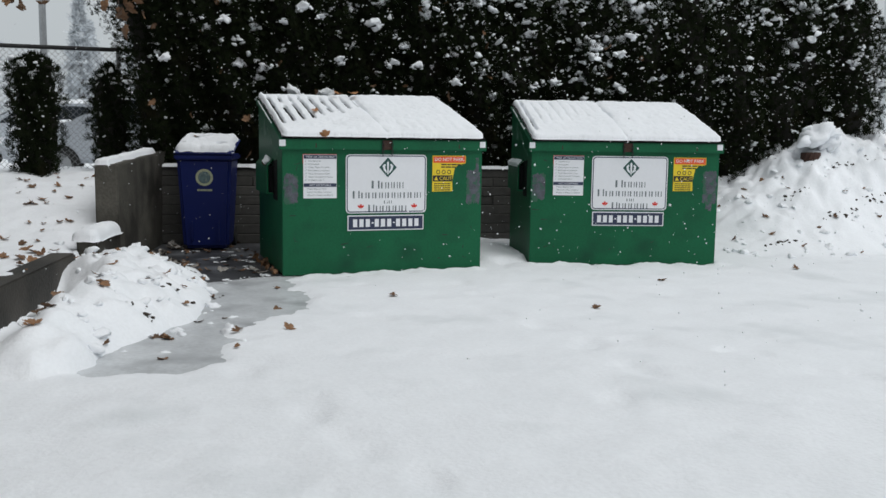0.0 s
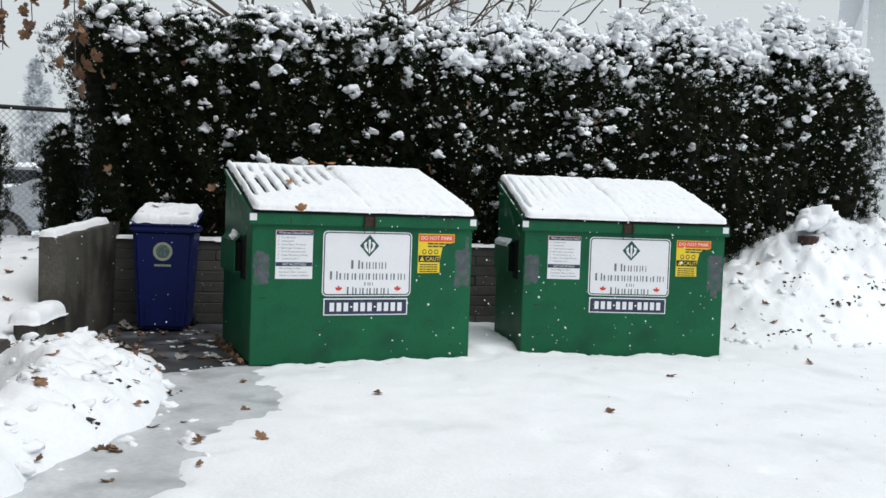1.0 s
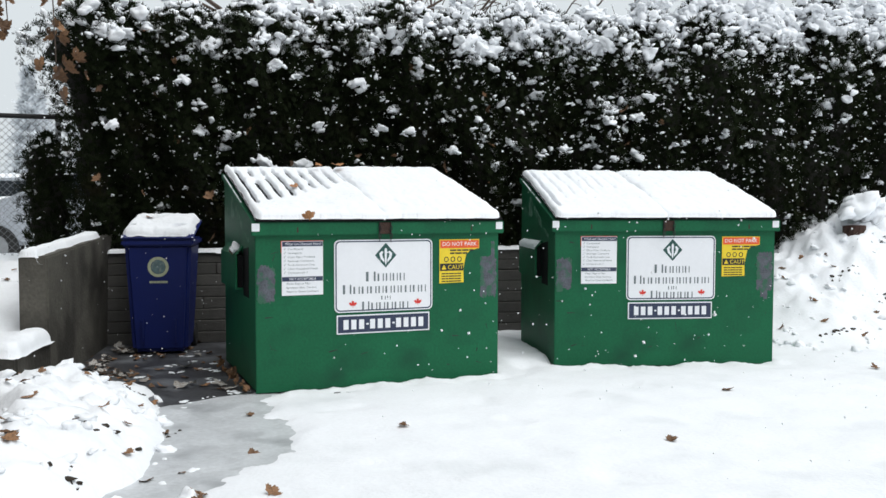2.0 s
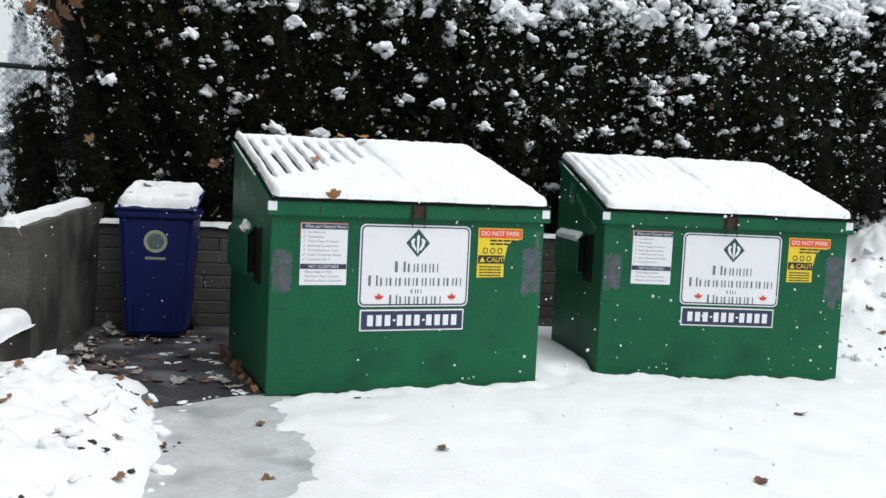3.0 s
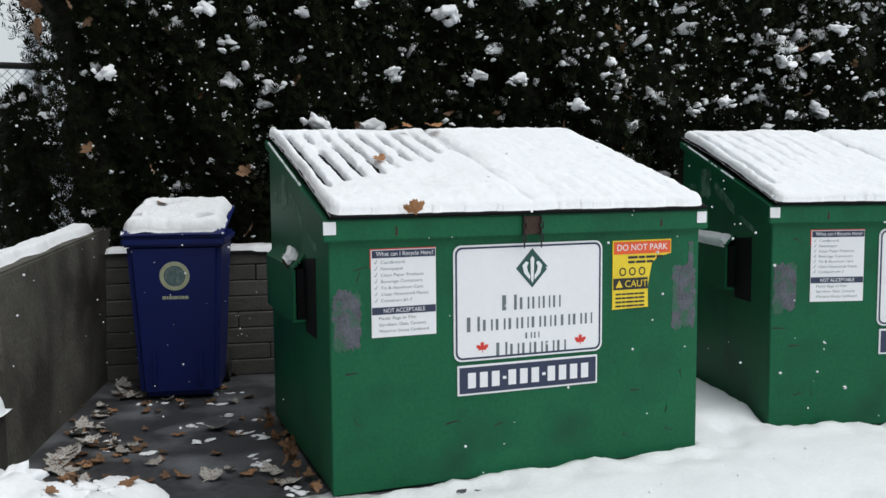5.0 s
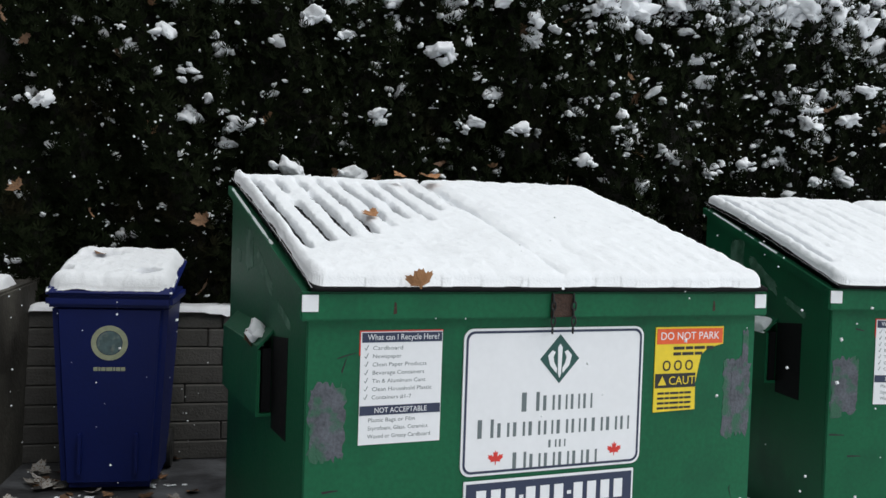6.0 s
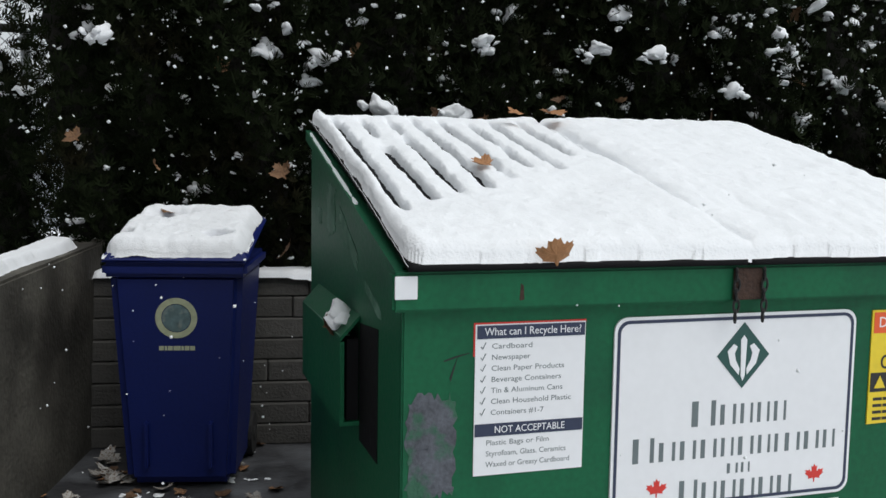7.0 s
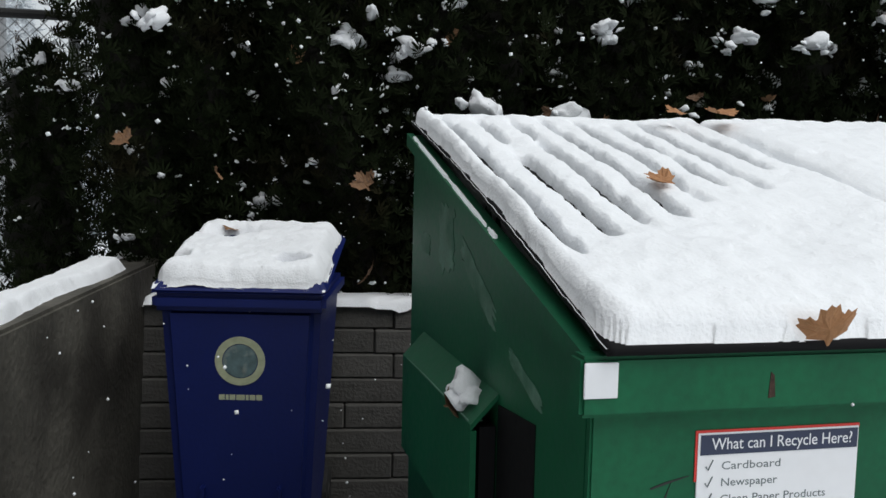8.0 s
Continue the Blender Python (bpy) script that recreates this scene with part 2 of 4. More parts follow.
# the prints of two people's boots across the yard: place, heading and length of each
PRINTS = []
pr = random.Random(31)
for px0, py0, turn0, count in ((-0.38, 1.2, 2, 5), (-0.60, 1.6, -8, 3), (0.9, 2.4, -20, 8), (2.2, 2.6, 35, 7), (0.4, 5.9, 80, 6)):
    for q in range(count):
        side = 0.10 if q % 2 else -0.10
        hd = radians(turn0 + 6 * q * pr.uniform(-0.5, 0.8))
        PRINTS.append((px0 - math.sin(hd) * 0.55 * q + math.cos(hd) * side, py0 + math.cos(hd) * 0.55 * q + math.sin(hd) * side, hd + pr.uniform(-0.2, 0.2), pr.uniform(0.8, 1.1)))


def boot_prints(x, y):
    out = np.zeros_like(x)
    for cx, cy, hd, k in PRINTS:
        a = (x - cx) * math.cos(hd) + (y - cy) * math.sin(hd)
        b = -(x - cx) * math.sin(hd) + (y - cy) * math.cos(hd)
        r = np.hypot(a / (0.10 * k), b / (0.19 * k)) + 0.45 * fbm(x * 9, y * 9, 77, 2)
        out = np.maximum(out, step(1.2, 0.45, r) * k)
    return out


def snow_height(x, y):
    fine = 0.010 * fbm(x * 5, y * 5, 11) + 0.004 * fbm(x * 22, y * 22, 14, 2)
    z = 0.030 + 0.014 * fbm(x * 0.9, y * 0.9, 3) + fine
    z = z - 0.008 * step(0.35, 0.75, fbm(x * 2.6, y * 2.6, 8, 3))
    z = z - 0.015 * boot_prints(x, y)
    # swept, icy strip beside the container
    d = np.minimum(seg_dist(x, y, (-0.55, 9.4), (-0.5, 6.9)) - 0.62, seg_dist(x, y, (-0.45, 6.9), (-0.62, 5.3)) - 0.36)
    d = np.minimum(d, seg_dist(x, y, (-0.62, 5.3), (-1.25, 3.9)) - 0.26)
    d = d + 0.12 * fbm(x * 2.2, y * 2.2, 21)
    z = z - 0.10 * step(0.30, -0.16, d + 0.10 * fbm(x * 7, y * 7, 22, 3))
    # ploughed lip along the container fronts
    lip = step(-0.03, 0.06, x) * step(4.3, 3.8, x)
    front = np.where(x < 2.0, 6.42, 6.59 - 0.272 * (x - 2.28))
    z = z + lip * (-0.006 + 0.050 * fbm(x * 6, y * 6, 5)) * np.exp(-((y - front) / 0.14) ** 2)
    z = z + 0.05 * step(1.85, 1.95, x) * step(2.7, 2.3, x) * step(6.6, 6.9, y)
    # bare under the containers
    inside1 = step(-0.03, 0.06, x) * step(1.76, 1.66, x) * step(6.47, 6.56, y) * step(7.9, 7.8, y)
    u = (x - 2.28) * 0.965 - (y - 6.66) * 0.262
    v = (x - 2.28) * 0.262 + (y - 6.66) * 0.965
    inside2 = step(-0.03, 0.06, u) * step(1.78, 1.68, u) * step(-0.02, 0.07, v) * step(1.4, 1.3, v)
    z = z - 0.15 * np.maximum(inside1, inside2)
    # heap against the low wall
    hx, hy = (x + 1.42 - 0.28 * (y - 5.4)), y - 5.25
    e = 1 - (hx / 0.72) ** 2 - (hy / 1.75) ** 2 + 0.25 * fbm(x * 2.5, y * 2.5, 31)
    z = z + 0.30 * np.sqrt(np.clip(e, 0, 1)) * (1 + 0.22 * fbm(x * 4, y * 4, 33) + 0.26 * fbm(x * 11, y * 11, 34)) * step(low_wall_x(y) + 0.08 - 0.2 * step(5.4, 6.0, y), low_wall_x(y) + 0.55 - 0.4 * step(5.3, 6.0, y), x)
    # raised bed behind the low wall
    wl = np.where(y > 7.2, -1.40 + 0.236 * (y - 7.3), low_wall_x(y) + 0.02 * step(5.7, 6.9, y))
    half = 0.05 + 0.22 * step(5.6, 6.0, y) * step(7.3, 7.1, y)
    bed = 0.27 + 0.47 * step(6.4, 9.2, y) + 0.035 * fbm(x * 1.7, y * 1.7, 41) + 0.03 * fbm(x * 6, y * 6, 42) + fine
    z = z + (np.maximum(z, bed) - z) * step(wl + half, wl - half, x) * step(1.0, 3.5, y)
    # ploughed pile towards the end of the hedge
    px = step(4.0, 6.9, x) * step(1.74, 1.98, u) * (1 - 0.2 * step(6.8, 8.5, x))
    crest = 1.24 * px * (1 + 0.12 * fbm(x * 1.6, y * 1.6, 51) + 0.14 * fbm(x * 4, y * 4, 52) + 0.10 * fbm(x * 11, y * 11, 54))
    foot = 6.35 + 0.25 * fbm(x * 0.9, x * 0.3, 53) - 0.15 * step(6, 9, x)
    z = z + crest * step(foot, 7.95, y) ** 0.9
    # planting strip under the hedge, and the street side beyond
    hy2 = hedge_y(x)
    z = np.where((y > hy2 + 0.12) & (x > -0.9), np.maximum(z, 0.74 + fine), z)
    z = np.where(y > 10.6, 0.74 - 0.45 * step(10.6, 12.5, y) + 0.02 * fbm(x, y, 61), z)
    return z


def spaced(lo, hi, pitch, far, growth=1.35):
    mid = list(np.arange(lo, hi + pitch / 2, pitch))
    out, d = [], pitch
    p = hi
    while p < far:
        d *= growth
        p += d
        out.append(p)
    left, d, p = [], pitch, lo
    while p > -far:
        d *= growth
        p -= d
        left.append(p)
    return np.array(left[::-1] + mid + out)


ground = grid("ground", spaced(-3, 3, 1.0, 900), spaced(0, 10, 1.0, 900), lambda x, y: 0 * x, ICE)
tagged(ground, "wet grey icy asphalt yard", "ground", kind="structure")
snow_cover = grid("snow_cover", spaced(-3.6, 8.4, 0.035, 900), spaced(1.2, 9.6, 0.035, 900), snow_height, SNOW_GROUND)
tagged(snow_cover, "white trodden snow lying over the yard, heaped along its sides", "snow", kind="stuff")


# ---- walls ----
def snow_slab(name, w, d, thick, m, label, seed=1, holes=None, nx=60, ny=40, edge=0.03, top=None):
    """Snow lying on a flat top of w x d metres; thinner at its edges, its underside on the top."""
    fx = lambda n: 0.5 - 0.5 * np.cos(np.linspace(0, np.pi, n))
    xs = np.unique(np.concatenate([np.linspace(0, w, nx), w * fx(nx // 2)]))
    ys = np.unique(np.concatenate([np.linspace(0, d, ny), d * fx(ny // 2)]))

    def h(x, y):
        jag = 0.012 * fbm(x * 9, y * 9, seed + 9)
        dx, dy, rad = np.minimum(x, w - x), np.minimum(y, d - y), min(1.7 * edge, 0.45 * w)
        e = rad - np.hypot(np.maximum(rad - dx, 0), np.maximum(rad - dy, 0)) + np.minimum(jag, 0)
        t = thick * (1 + 0.22 * fbm(x * 4, y * 4, seed) + 0.10 * fbm(x * 16, y * 16, seed + 3))
        z = t * np.sqrt(1 - (1 - np.clip(e / edge, 0, 1)) ** 2) - 0.004
        z = np.where(e < 0.004, -0.006, z)
        if holes is not None:
            z = z - holes(x, y)
        return z + (top(x, y) if top is not None else 0)
    ob = grid(name, xs, ys, h, SNOW)
    ob.matrix_world = m
    return tagged(ob, label, "snow", kind="stuff")


WALL_TURN = -13.3
side_wall = part("wall_side", prism([(0, -0.1), (2.32, -0.1), (2.32, 0.975), (0, 0.90)], 0.19, "x", -0.095, None, 0.012), CONCRETE)
side_wall.matrix_world = pose(-1.38, 7.30, 0, 0, 0, WALL_TURN)
tagged(side_wall, "weathered grey poured concrete screen wall with snow on top", "wall", kind="structure")
snow_slab("wall_snow", 0.175, 2.29, 0.050, pose(-1.38, 7.30, 0.90, 0, 0, WALL_TURN) @ pose(-0.105, -0.005, 0, 1.85), "ridge of snow along the concrete wall top", 4,
          lambda x, y: 0.05 * step(0.06, 0.02, 0.175 - x + 0.04 * fbm(x * 3, y * 5, 6)) + 0.06 * step(0.12, 0.05, np.hypot(x - 0.10, (y - 2.12) * 0.5)), nx=30, ny=170, edge=0.035)
low_wall = part("wall_low", box(-0.09, -2.6, -0.1, 0.09, 1.34, 0.29, 0.012), DAMP)
low_wall.matrix_world = pose(-1.98, 4.9, 0, 0, 0, -12.9)
tagged(low_wall, "low dark concrete retaining wall half buried in snow", "wall", kind="structure")


stub = part("wall_stub", box(-0.08, 0, -0.1, 0.08, 0.65, 0.34, 0.015), CONCRETE)
stub.matrix_world = pose(-1.53, 6.62, 0, 0, 0, -16)
tagged(stub, "short concrete wall stub under a cushion of snow", "wall", kind="structure")
snow_slab("stub_snow", 0.23, 0.70, 0.085, pose(-1.53, 6.62, 0.33, 0, 0, -16) @ pose(-0.12, -0.06, 0), "thick rounded cushion of snow on the wall stub", 24, nx=36, ny=70, edge=0.055, top=lambda x, y: 0.02 * np.sin(np.pi * x / 0.23) * np.sin(np.pi * np.clip(y / 0.70, 0, 1)) + 0.012 * fbm(x * 8, y * 8, 5))

# unseen dark wall, added to close the yard and block light from the left
BROWN = material("dark_brown_blocker", (0.075, 0.062, 0.05), 0.9, vary=0.15, scale=2, fine=50, bump=0.3)
tagged(part("wall_building", box(-3.5, -9.0, -0.1, -3.2, 8.9, 7.0, 0.01), BROWN), "unseen plain dark brown wall added to block sky light from the left", "wall", kind="structure")

# dry-stacked block wall under the hedge
BLOCK_AT = pose(-0.86, 9.11, 0, 0, 0, -9.0)
block_wall = empty("wall_block", BLOCK_AT, "low wall of stacked grey concrete blocks", "wall", kind="structure")
r = random.Random(8)
block_mesh = []
for w in (0.75, 0.95, 1.15):
    tmp = part("block", box(0, 0, 0, w - 0.004, 0.2, 0.099, 0.006, seg=1), BLOCK, block_wall)
    block_mesh.append((w, tmp.data))
    bpy.data.objects.remove(tmp)
for row in range(8):
    x = -0.12 * (row % 2)
    while x < 4.4:
        w, me = block_mesh[r.randrange(3)]
        ob = new("block", me)
        ob.parent = block_wall
        ob.location = (x, r.uniform(-0.010, 0.010) + 0.010 * row, 0.1025 * row)
        x += w
part("core", box(0.0, 0.16, -0.05, 5.0, 0.3, 0.80), CONCRETE, block_wall)
snow_slab("block_snow", 4.9, 0.22, 0.03, BLOCK_AT @ pose(0, 0.05, 0.818), "thin patchy snow along the block wall", 27, lambda x, y: 0.05 * step(0.1, 0.4, fbm(x * 4, y * 4, 3)), 160, 16)


# ---- refuse container ----
DW, DD, FH, BH = 1.75, 1.31, 1.14, 1.49
SIGN_Y = -0.006


def maple_outline(s=1.0):
    half = [(0.0, 1.0), (0.10, 0.78), (0.24, 0.86), (0.20, 0.50), (0.30, 0.44), (0.42, 0.62), (0.50, 0.54), (0.78, 0.60), (0.68, 0.42), (0.80, 0.34), (0.46, 0.06), (0.50, -0.08), (0.06, -0.02)]
    right = [(x * s, y * s) for x, y in half]
    return right + [(0.03 * s, -0.36 * s), (-0.03 * s, -0.36 * s)] + [(-x, y) for x, y in right[:0:-1]]


def letter_bars(widths, x0, x1, z0, h, y):
    """A row of bars in place of a line of small print."""
    bm = bmesh.new()
    total = sum(widths) + 0.35 * (len(widths) - 1)
    k, x = (x1 - x0) / total, x0
    for w in widths:
        box(x, y - 0.001, z0, x + w * k, y, z0 + h, 0, bm)
        x += (w + 0.35) * k
    return bm


def container(m, label, seed, bent, slide=0.0):
    c = empty("refuse_container", m, label, "dumpster", "pair of green refuse containers")
    t = 0.02
    part("front_panel", box(0, 0, 0.010, DW, t, FH - 0.08, 0.004), GREEN, c)
    part("back_panel", box(t, DD - t, 0.03, DW - t, DD, BH, 0.004), GREEN, c)
    part("floor_panel", box(t, t, 0.05, DW - t, DD - t, 0.07), DARKSTEEL, c)
    zt = lambda y: FH + (BH - FH) * y / DD
    q0, q1, out = 0.45, 1.12, 0.056
    for x, sg in ((0.0, -1), (DW, 1)):
        part("side_panel", prism([(t, 0.03), (DD - t, 0.03), (DD - t, zt(DD - t)), (t, zt(t))], t * -sg, "x", x), GREEN, c)
        # lifting pocket: a sleeve with a sloping top, open to the front
        xo = x + sg * out
        pocket = part("fork_pocket", prism([(q0, 0.66), (q1, 0.66), (q1, 0.895), (q0, 0.895)], -0.012 * sg, "x", xo), GREEN, c, "green lifting sleeve, shade painted black inside, worn along its top")
        part("sleeve_top", prism([(x + sg * 0.001, 0.955), (xo, 0.895), (xo, 0.907), (x + sg * 0.001, 0.967)], q1 - q0, "y", q0), GREEN, pocket)
        part("sleeve_floor", prism([(x + sg * 0.001, 0.66), (xo - 0.012 * sg, 0.66), (xo - 0.012 * sg, 0.672), (x + sg * 0.001, 0.672)], q1 - q0, "y", q0), GREEN, pocket)
        # black box and thin plate paint the shade inside the sleeve mouth
        part("pocket_lining", box(min(x + sg * 0.004, xo - 0.02 * sg), q0 + 0.006, 0.675, max(x + sg * 0.004, xo - 0.02 * sg), q1 - 0.01, 0.90), LID_SHADE_BLACK, pocket)
        part("pocket_hole", prism([(0.235, 0.62), (q0, 0.62), (q0, 0.945), (0.235, 0.965)], 0.002 * sg, "x", x), LID_SHADE_BLACK, pocket)
        part("worn_edge", prism([(q0 + 0.02, 0.908), (q1 - 0.05, 0.908), (q1 - 0.25, 0.9105), (q0 + 0.02, 0.9105)], 0.03 * -sg, "x", xo), CHALK, pocket)
        part("top_lip", prism([(0.0, FH - 0.035), (DD, BH - 0.035), (DD, BH), (0.0, FH)], 0.018 * sg, "x", x), GREEN, c)
    # rail along the top of the front
    part("top_rail", box(-0.03, -0.03, FH - 0.09, DW + 0.03, 0.02, FH, 0.006), GREEN, c)
    for x in (-0.027, DW - 0.035):
        part("reflector", box(x, -0.034, FH - 0.060, x + 0.052, -0.0305, FH - 0.008, 0.001), WHITE, c, "square white reflective sticker")
    # lids with long ridges, hinged at the back
    lift = lambda y: FH + 0.008 + (BH + 0.02 - FH) * (y + 0.04) / (DD + 0.07) + 0.018 * np.sin(np.pi * np.clip((y + 0.04) / (DD + 0.07), 0, 1))
    for x0, x1 in ((0.001, DW / 2 - 0.006), (DW / 2 + 0.006, DW + 0.012)):
        xs = np.linspace(x0, x1, 64)
        ys = np.linspace(-0.045, DD + 0.03, 24)
        X, Y = np.meshgrid(xs, ys)
        rib = 0.006 * np.clip(np.sin((X - x0) * 2 * np.pi / 0.095) * 2, -0.2, 1) * step(0.05, 0.12, Y) * step(DD - 0.02, DD - 0.1, Y)
        top = lift(Y) + rib + 0.01
        n = X.size
        idx = np.arange(n).reshape(X.shape)
        up = np.stack([X, Y, top], -1).reshape(-1, 3)
        dn = np.stack([X, Y, lift(Y) - 0.003], -1).reshape(-1, 3)
        q = np.stack([idx[:-1, :-1], idx[:-1, 1:], idx[1:, 1:], idx[1:, :-1]], -1).reshape(-1, 4)
        rim = np.concatenate([idx[0, :], idx[1:, -1], idx[-1, -2::-1], idx[-2:0:-1, 0]])
        nxt = np.roll(rim, -1)
        sides = np.stack([rim, rim + n, nxt + n, nxt], -1)
        arrays("lid", np.concatenate([up, dn]), np.concatenate([q, q[:, ::-1] + n, sides]), LID_SHADE_BLACK, c, "black ribbed plastic lid")
    for k in range(4):
        x = 0.15 + k * 0.5
        part("hinge", tube([(x - 0.05, DD + 0.015, BH + 0.005), (x + 0.05, DD + 0.015, BH + 0.005)], 0.014), DARKSTEEL, c)
    # hasp and chain where the lids meet
    part("hasp", box(DW / 2 - 0.038, -0.036, FH - 0.085, DW / 2 + 0.045, -0.0302, FH - 0.005, 0.002), RUST, c, "rusted steel hasp plate")
    for side in (-0.035, 0.045):
        bm = bmesh.new()
        for k in range(5):
            cx, cz = DW / 2 + side + 0.002 * (k % 2), FH - 0.02 - 0.026 * k
            pts = [(cx + 0.008 * math.cos(a) * (1 if k % 2 else 0.3), -0.042 + 0.006 * math.cos(a) * (0 if k % 2 else 1), cz + 0.017 * math.sin(a)) for a in np.linspace(0, 2 * math.pi, 11)]
            tube(pts, 0.0032, 5, bm)
        part("chain", bm, DARKSTEEL, c, "short hanging dark chain")
    # main sign: plain shapes where the company's mark and name are
    y = SIGN_Y
    x0, z0, x1, z1 = 0.530 + slide, 0.522, 1.238 + slide, 1.016
    sign = part("sign", prism(rounded(x0, z0, x1, z1, 0.035), 0.006, "y", y), WHITE, c, "white company sign with dark rounded border")
    part("border", ring_frame(rounded(x0 + 0.008, z0 + 0.008, x1 - 0.008, z1 - 0.008, 0.030), rounded(x0 + 0.016, z0 + 0.016, x1 - 0.016, z1 - 0.016, 0.024), y - 0.0012, y), NAVY, sign)
    mx = (x0 + x1) / 2 + 0.01
    ez = z1 - 0.108
    part("emblem", prism([(mx, ez - 0.085), (mx + 0.077, ez), (mx, ez + 0.085), (mx - 0.077, ez)], 0.0012, "y", y - 0.0012), TEAL, sign, "dark green diamond emblem")
    # its white figure: three prongs that meet below
    for sgn in (-1, 1):
        part("emblem_prong", prism([(mx + sgn * p, ez + q) for p, q in ((0.030, 0.030), (0.047, 0.012), (0.038, -0.022), (0.012, -0.050), (0.010, -0.034), (0.022, -0.012), (0.026, 0.006), (0.018, 0.024))], 0.0009, "y", y - 0.0022), WHITE, sign)
    part("emblem_prong", prism([(mx - 0.009, ez + 0.040), (mx, ez + 0.052), (mx + 0.009, ez + 0.040), (mx + 0.006, ez - 0.052), (mx, ez - 0.066), (mx - 0.006, ez - 0.052)], 0.0009, "y", y - 0.0022), WHITE, sign)
    # each letter of the name stands as a pair of thin upright bars
    for widths, xa, xb, zb, hh, big in (([1.5, 1, .8, .8, .8], -0.142, 0.138, 0.285, 0.052, 1.25), ([1.3, 1, 1, 1, .8, 1, .8, .4, 1, 1, .8], -0.305, 0.295, 0.368, 0.048, 1.3),
                                        ([1, .8], -0.033, 0.035, 0.414, 0.026, 1.0), ([1.2, 1, 1, 1, 1, 1], -0.170, 0.165, 0.478, 0.046, 1.2)):
        kx, xl = (xb - xa) / (sum(widths) + 0.28 * (len(widths) - 1)), mx + xa
        for q, w in enumerate(widths):
            h2 = hh * (big if q == 0 else 1)
            part("print_bar", box(xl, y - 0.001, z1 - zb, xl + 0.26 * max(w, 0.8) * kx, y, z1 - zb + h2), INK, sign)
            if w > 0.5:
                part("print_bar", box(xl + 0.80 * w * kx, y - 0.001, z1 - zb, xl + 0.98 * w * kx, y, z1 - zb + h2), INK, sign)
            xl += (w + 0.28) * kx
    for dx in (-0.235, 0.235):
        part("maple_leaf", prism([(mx + dx + a, z1 - 0.447 + b) for a, b in maple_outline(0.036)], 0.0012, "y", y - 0.0012), RED, sign, "red maple leaf shape")
    plate = part("number_plate", box(x0 + 0.015, y, 0.375, x1 - 0.022, 0.0, 0.505, 0.002), WHITE, c, "navy plate with white rim and white bars")
    part("plate_face", box(x0 + 0.024, y - 0.0012, 0.384, x1 - 0.031, y, 0.496), NAVY, plate)
    for a, n in ((x0 + 0.060, 3), (x0 + 0.248, 3), (x0 + 0.436, 4)):
        for q in range(n):
            part("number_bar", box(a + q * 0.055 + 0.002, y - 0.0022, 0.406, a + q * 0.055 + 0.038, y - 0.0012, 0.472), WHITE, plate)
    for a in (x0 + 0.224, x0 + 0.412):
        part("dash_bar", box(a, y - 0.0022, 0.434, a + 0.016, y - 0.0012, 0.446), WHITE, plate)
    # recycling list
    a0, a1, b0, b1 = 0.174 + slide, 0.453 + slide, 0.652, 1.012
    ls = part("list_sticker", box(a0, y + 0.003, b0, a1, 0.0, b1), WHITE, c, "white recycling list sticker with navy headings")
    yy = y + 0.0018
    part("red_edge", box(a0 - 0.004, y + 0.004, b1 - 0.075, a0 + 0.006, 0.0, b1 + 0.004), RED, ls)
    part("red_edge", box(a0 + 0.006, y + 0.004, b1 - 0.002, a1 + 0.002, 0.0, b1 + 0.004), RED, ls)
    part("heading_band", box(a0 + 0.004, yy, b1 - 0.034, a1 - 0.002, y + 0.003, b1 - 0.003), NAVY, ls)
    lettering("lettering", "What can I Recycle Here?", 0.026, a0 + 0.022, b1 - 0.026, yy, WHITE, ls, 0.245)
    lines = [("Cardboard", .102), ("Newspaper", .098), ("Clean Paper Products", .185), ("Beverage Containers", .178), ("Tin & Aluminum Cans", .182), ("Clean Household Plastic", .205), ("Containers #1-7", .135)]
    for k, (body, w) in enumerate(lines):
        lettering("lettering", body, 0.018, a0 + 0.040, b1 - 0.058 - k * 0.0262, y + 0.003, INK, ls, w)
        part("tick", tube([(a0 + 0.014, y + 0.0025, b1 - 0.052 - k * 0.0262), (a0 + 0.018, y + 0.0025, b1 - 0.058 - k * 0.0262), (a0 + 0.026, y + 0.0025, b1 - 0.042 - k * 0.0262)], 0.0012, 4), INK, ls)
    part("heading_band", box(a0 + 0.002, yy, b1 - 0.266, a1 - 0.002, y + 0.003, b1 - 0.236), NAVY, ls)
    lettering("lettering", "NOT ACCEPTABLE", 0.024, a0 + 0.050, b1 - 0.259, yy, WHITE, ls, 0.180)
    for k, (body, w) in enumerate([("Plastic Bags or Film", .160), ("Styrofoam, Glass, Ceramics", .205), ("Waxed or Greasy Cardboard", .215)]):
        lettering("lettering", body, 0.018, a0 + 0.030, b1 - 0.288 - k * 0.026, y + 0.003, INK, ls, w)
    # torn yellow warning sticker
    c0, c1, d1 = 1.292 + slide, 1.597 + slide, 1.010
    ys_ = part("warning_sticker", prism([(c0, 0.700), (c0 + 0.185, 0.704), (c0 + 0.183, 0.80), (c0 + 0.195, 0.86), (c0 + 0.205, 0.905), (c1 - 0.07, 0.93), (c1, 0.945), (c1, d1), (c0, d1)], 0.004, "y", -0.004), YELLOW, c, "torn yellow warning sticker with orange heading")
    part("orange_band", box(c0 + 0.006, -0.0052, d1 - 0.062, c1 - 0.004, -0.004, d1 - 0.006), ORANGE, ys_)
    lettering("lettering", "DO NOT PARK", 0.040, c0 + 0.020, d1 - 0.046, -0.0052, WHITE, ys_, 0.265)
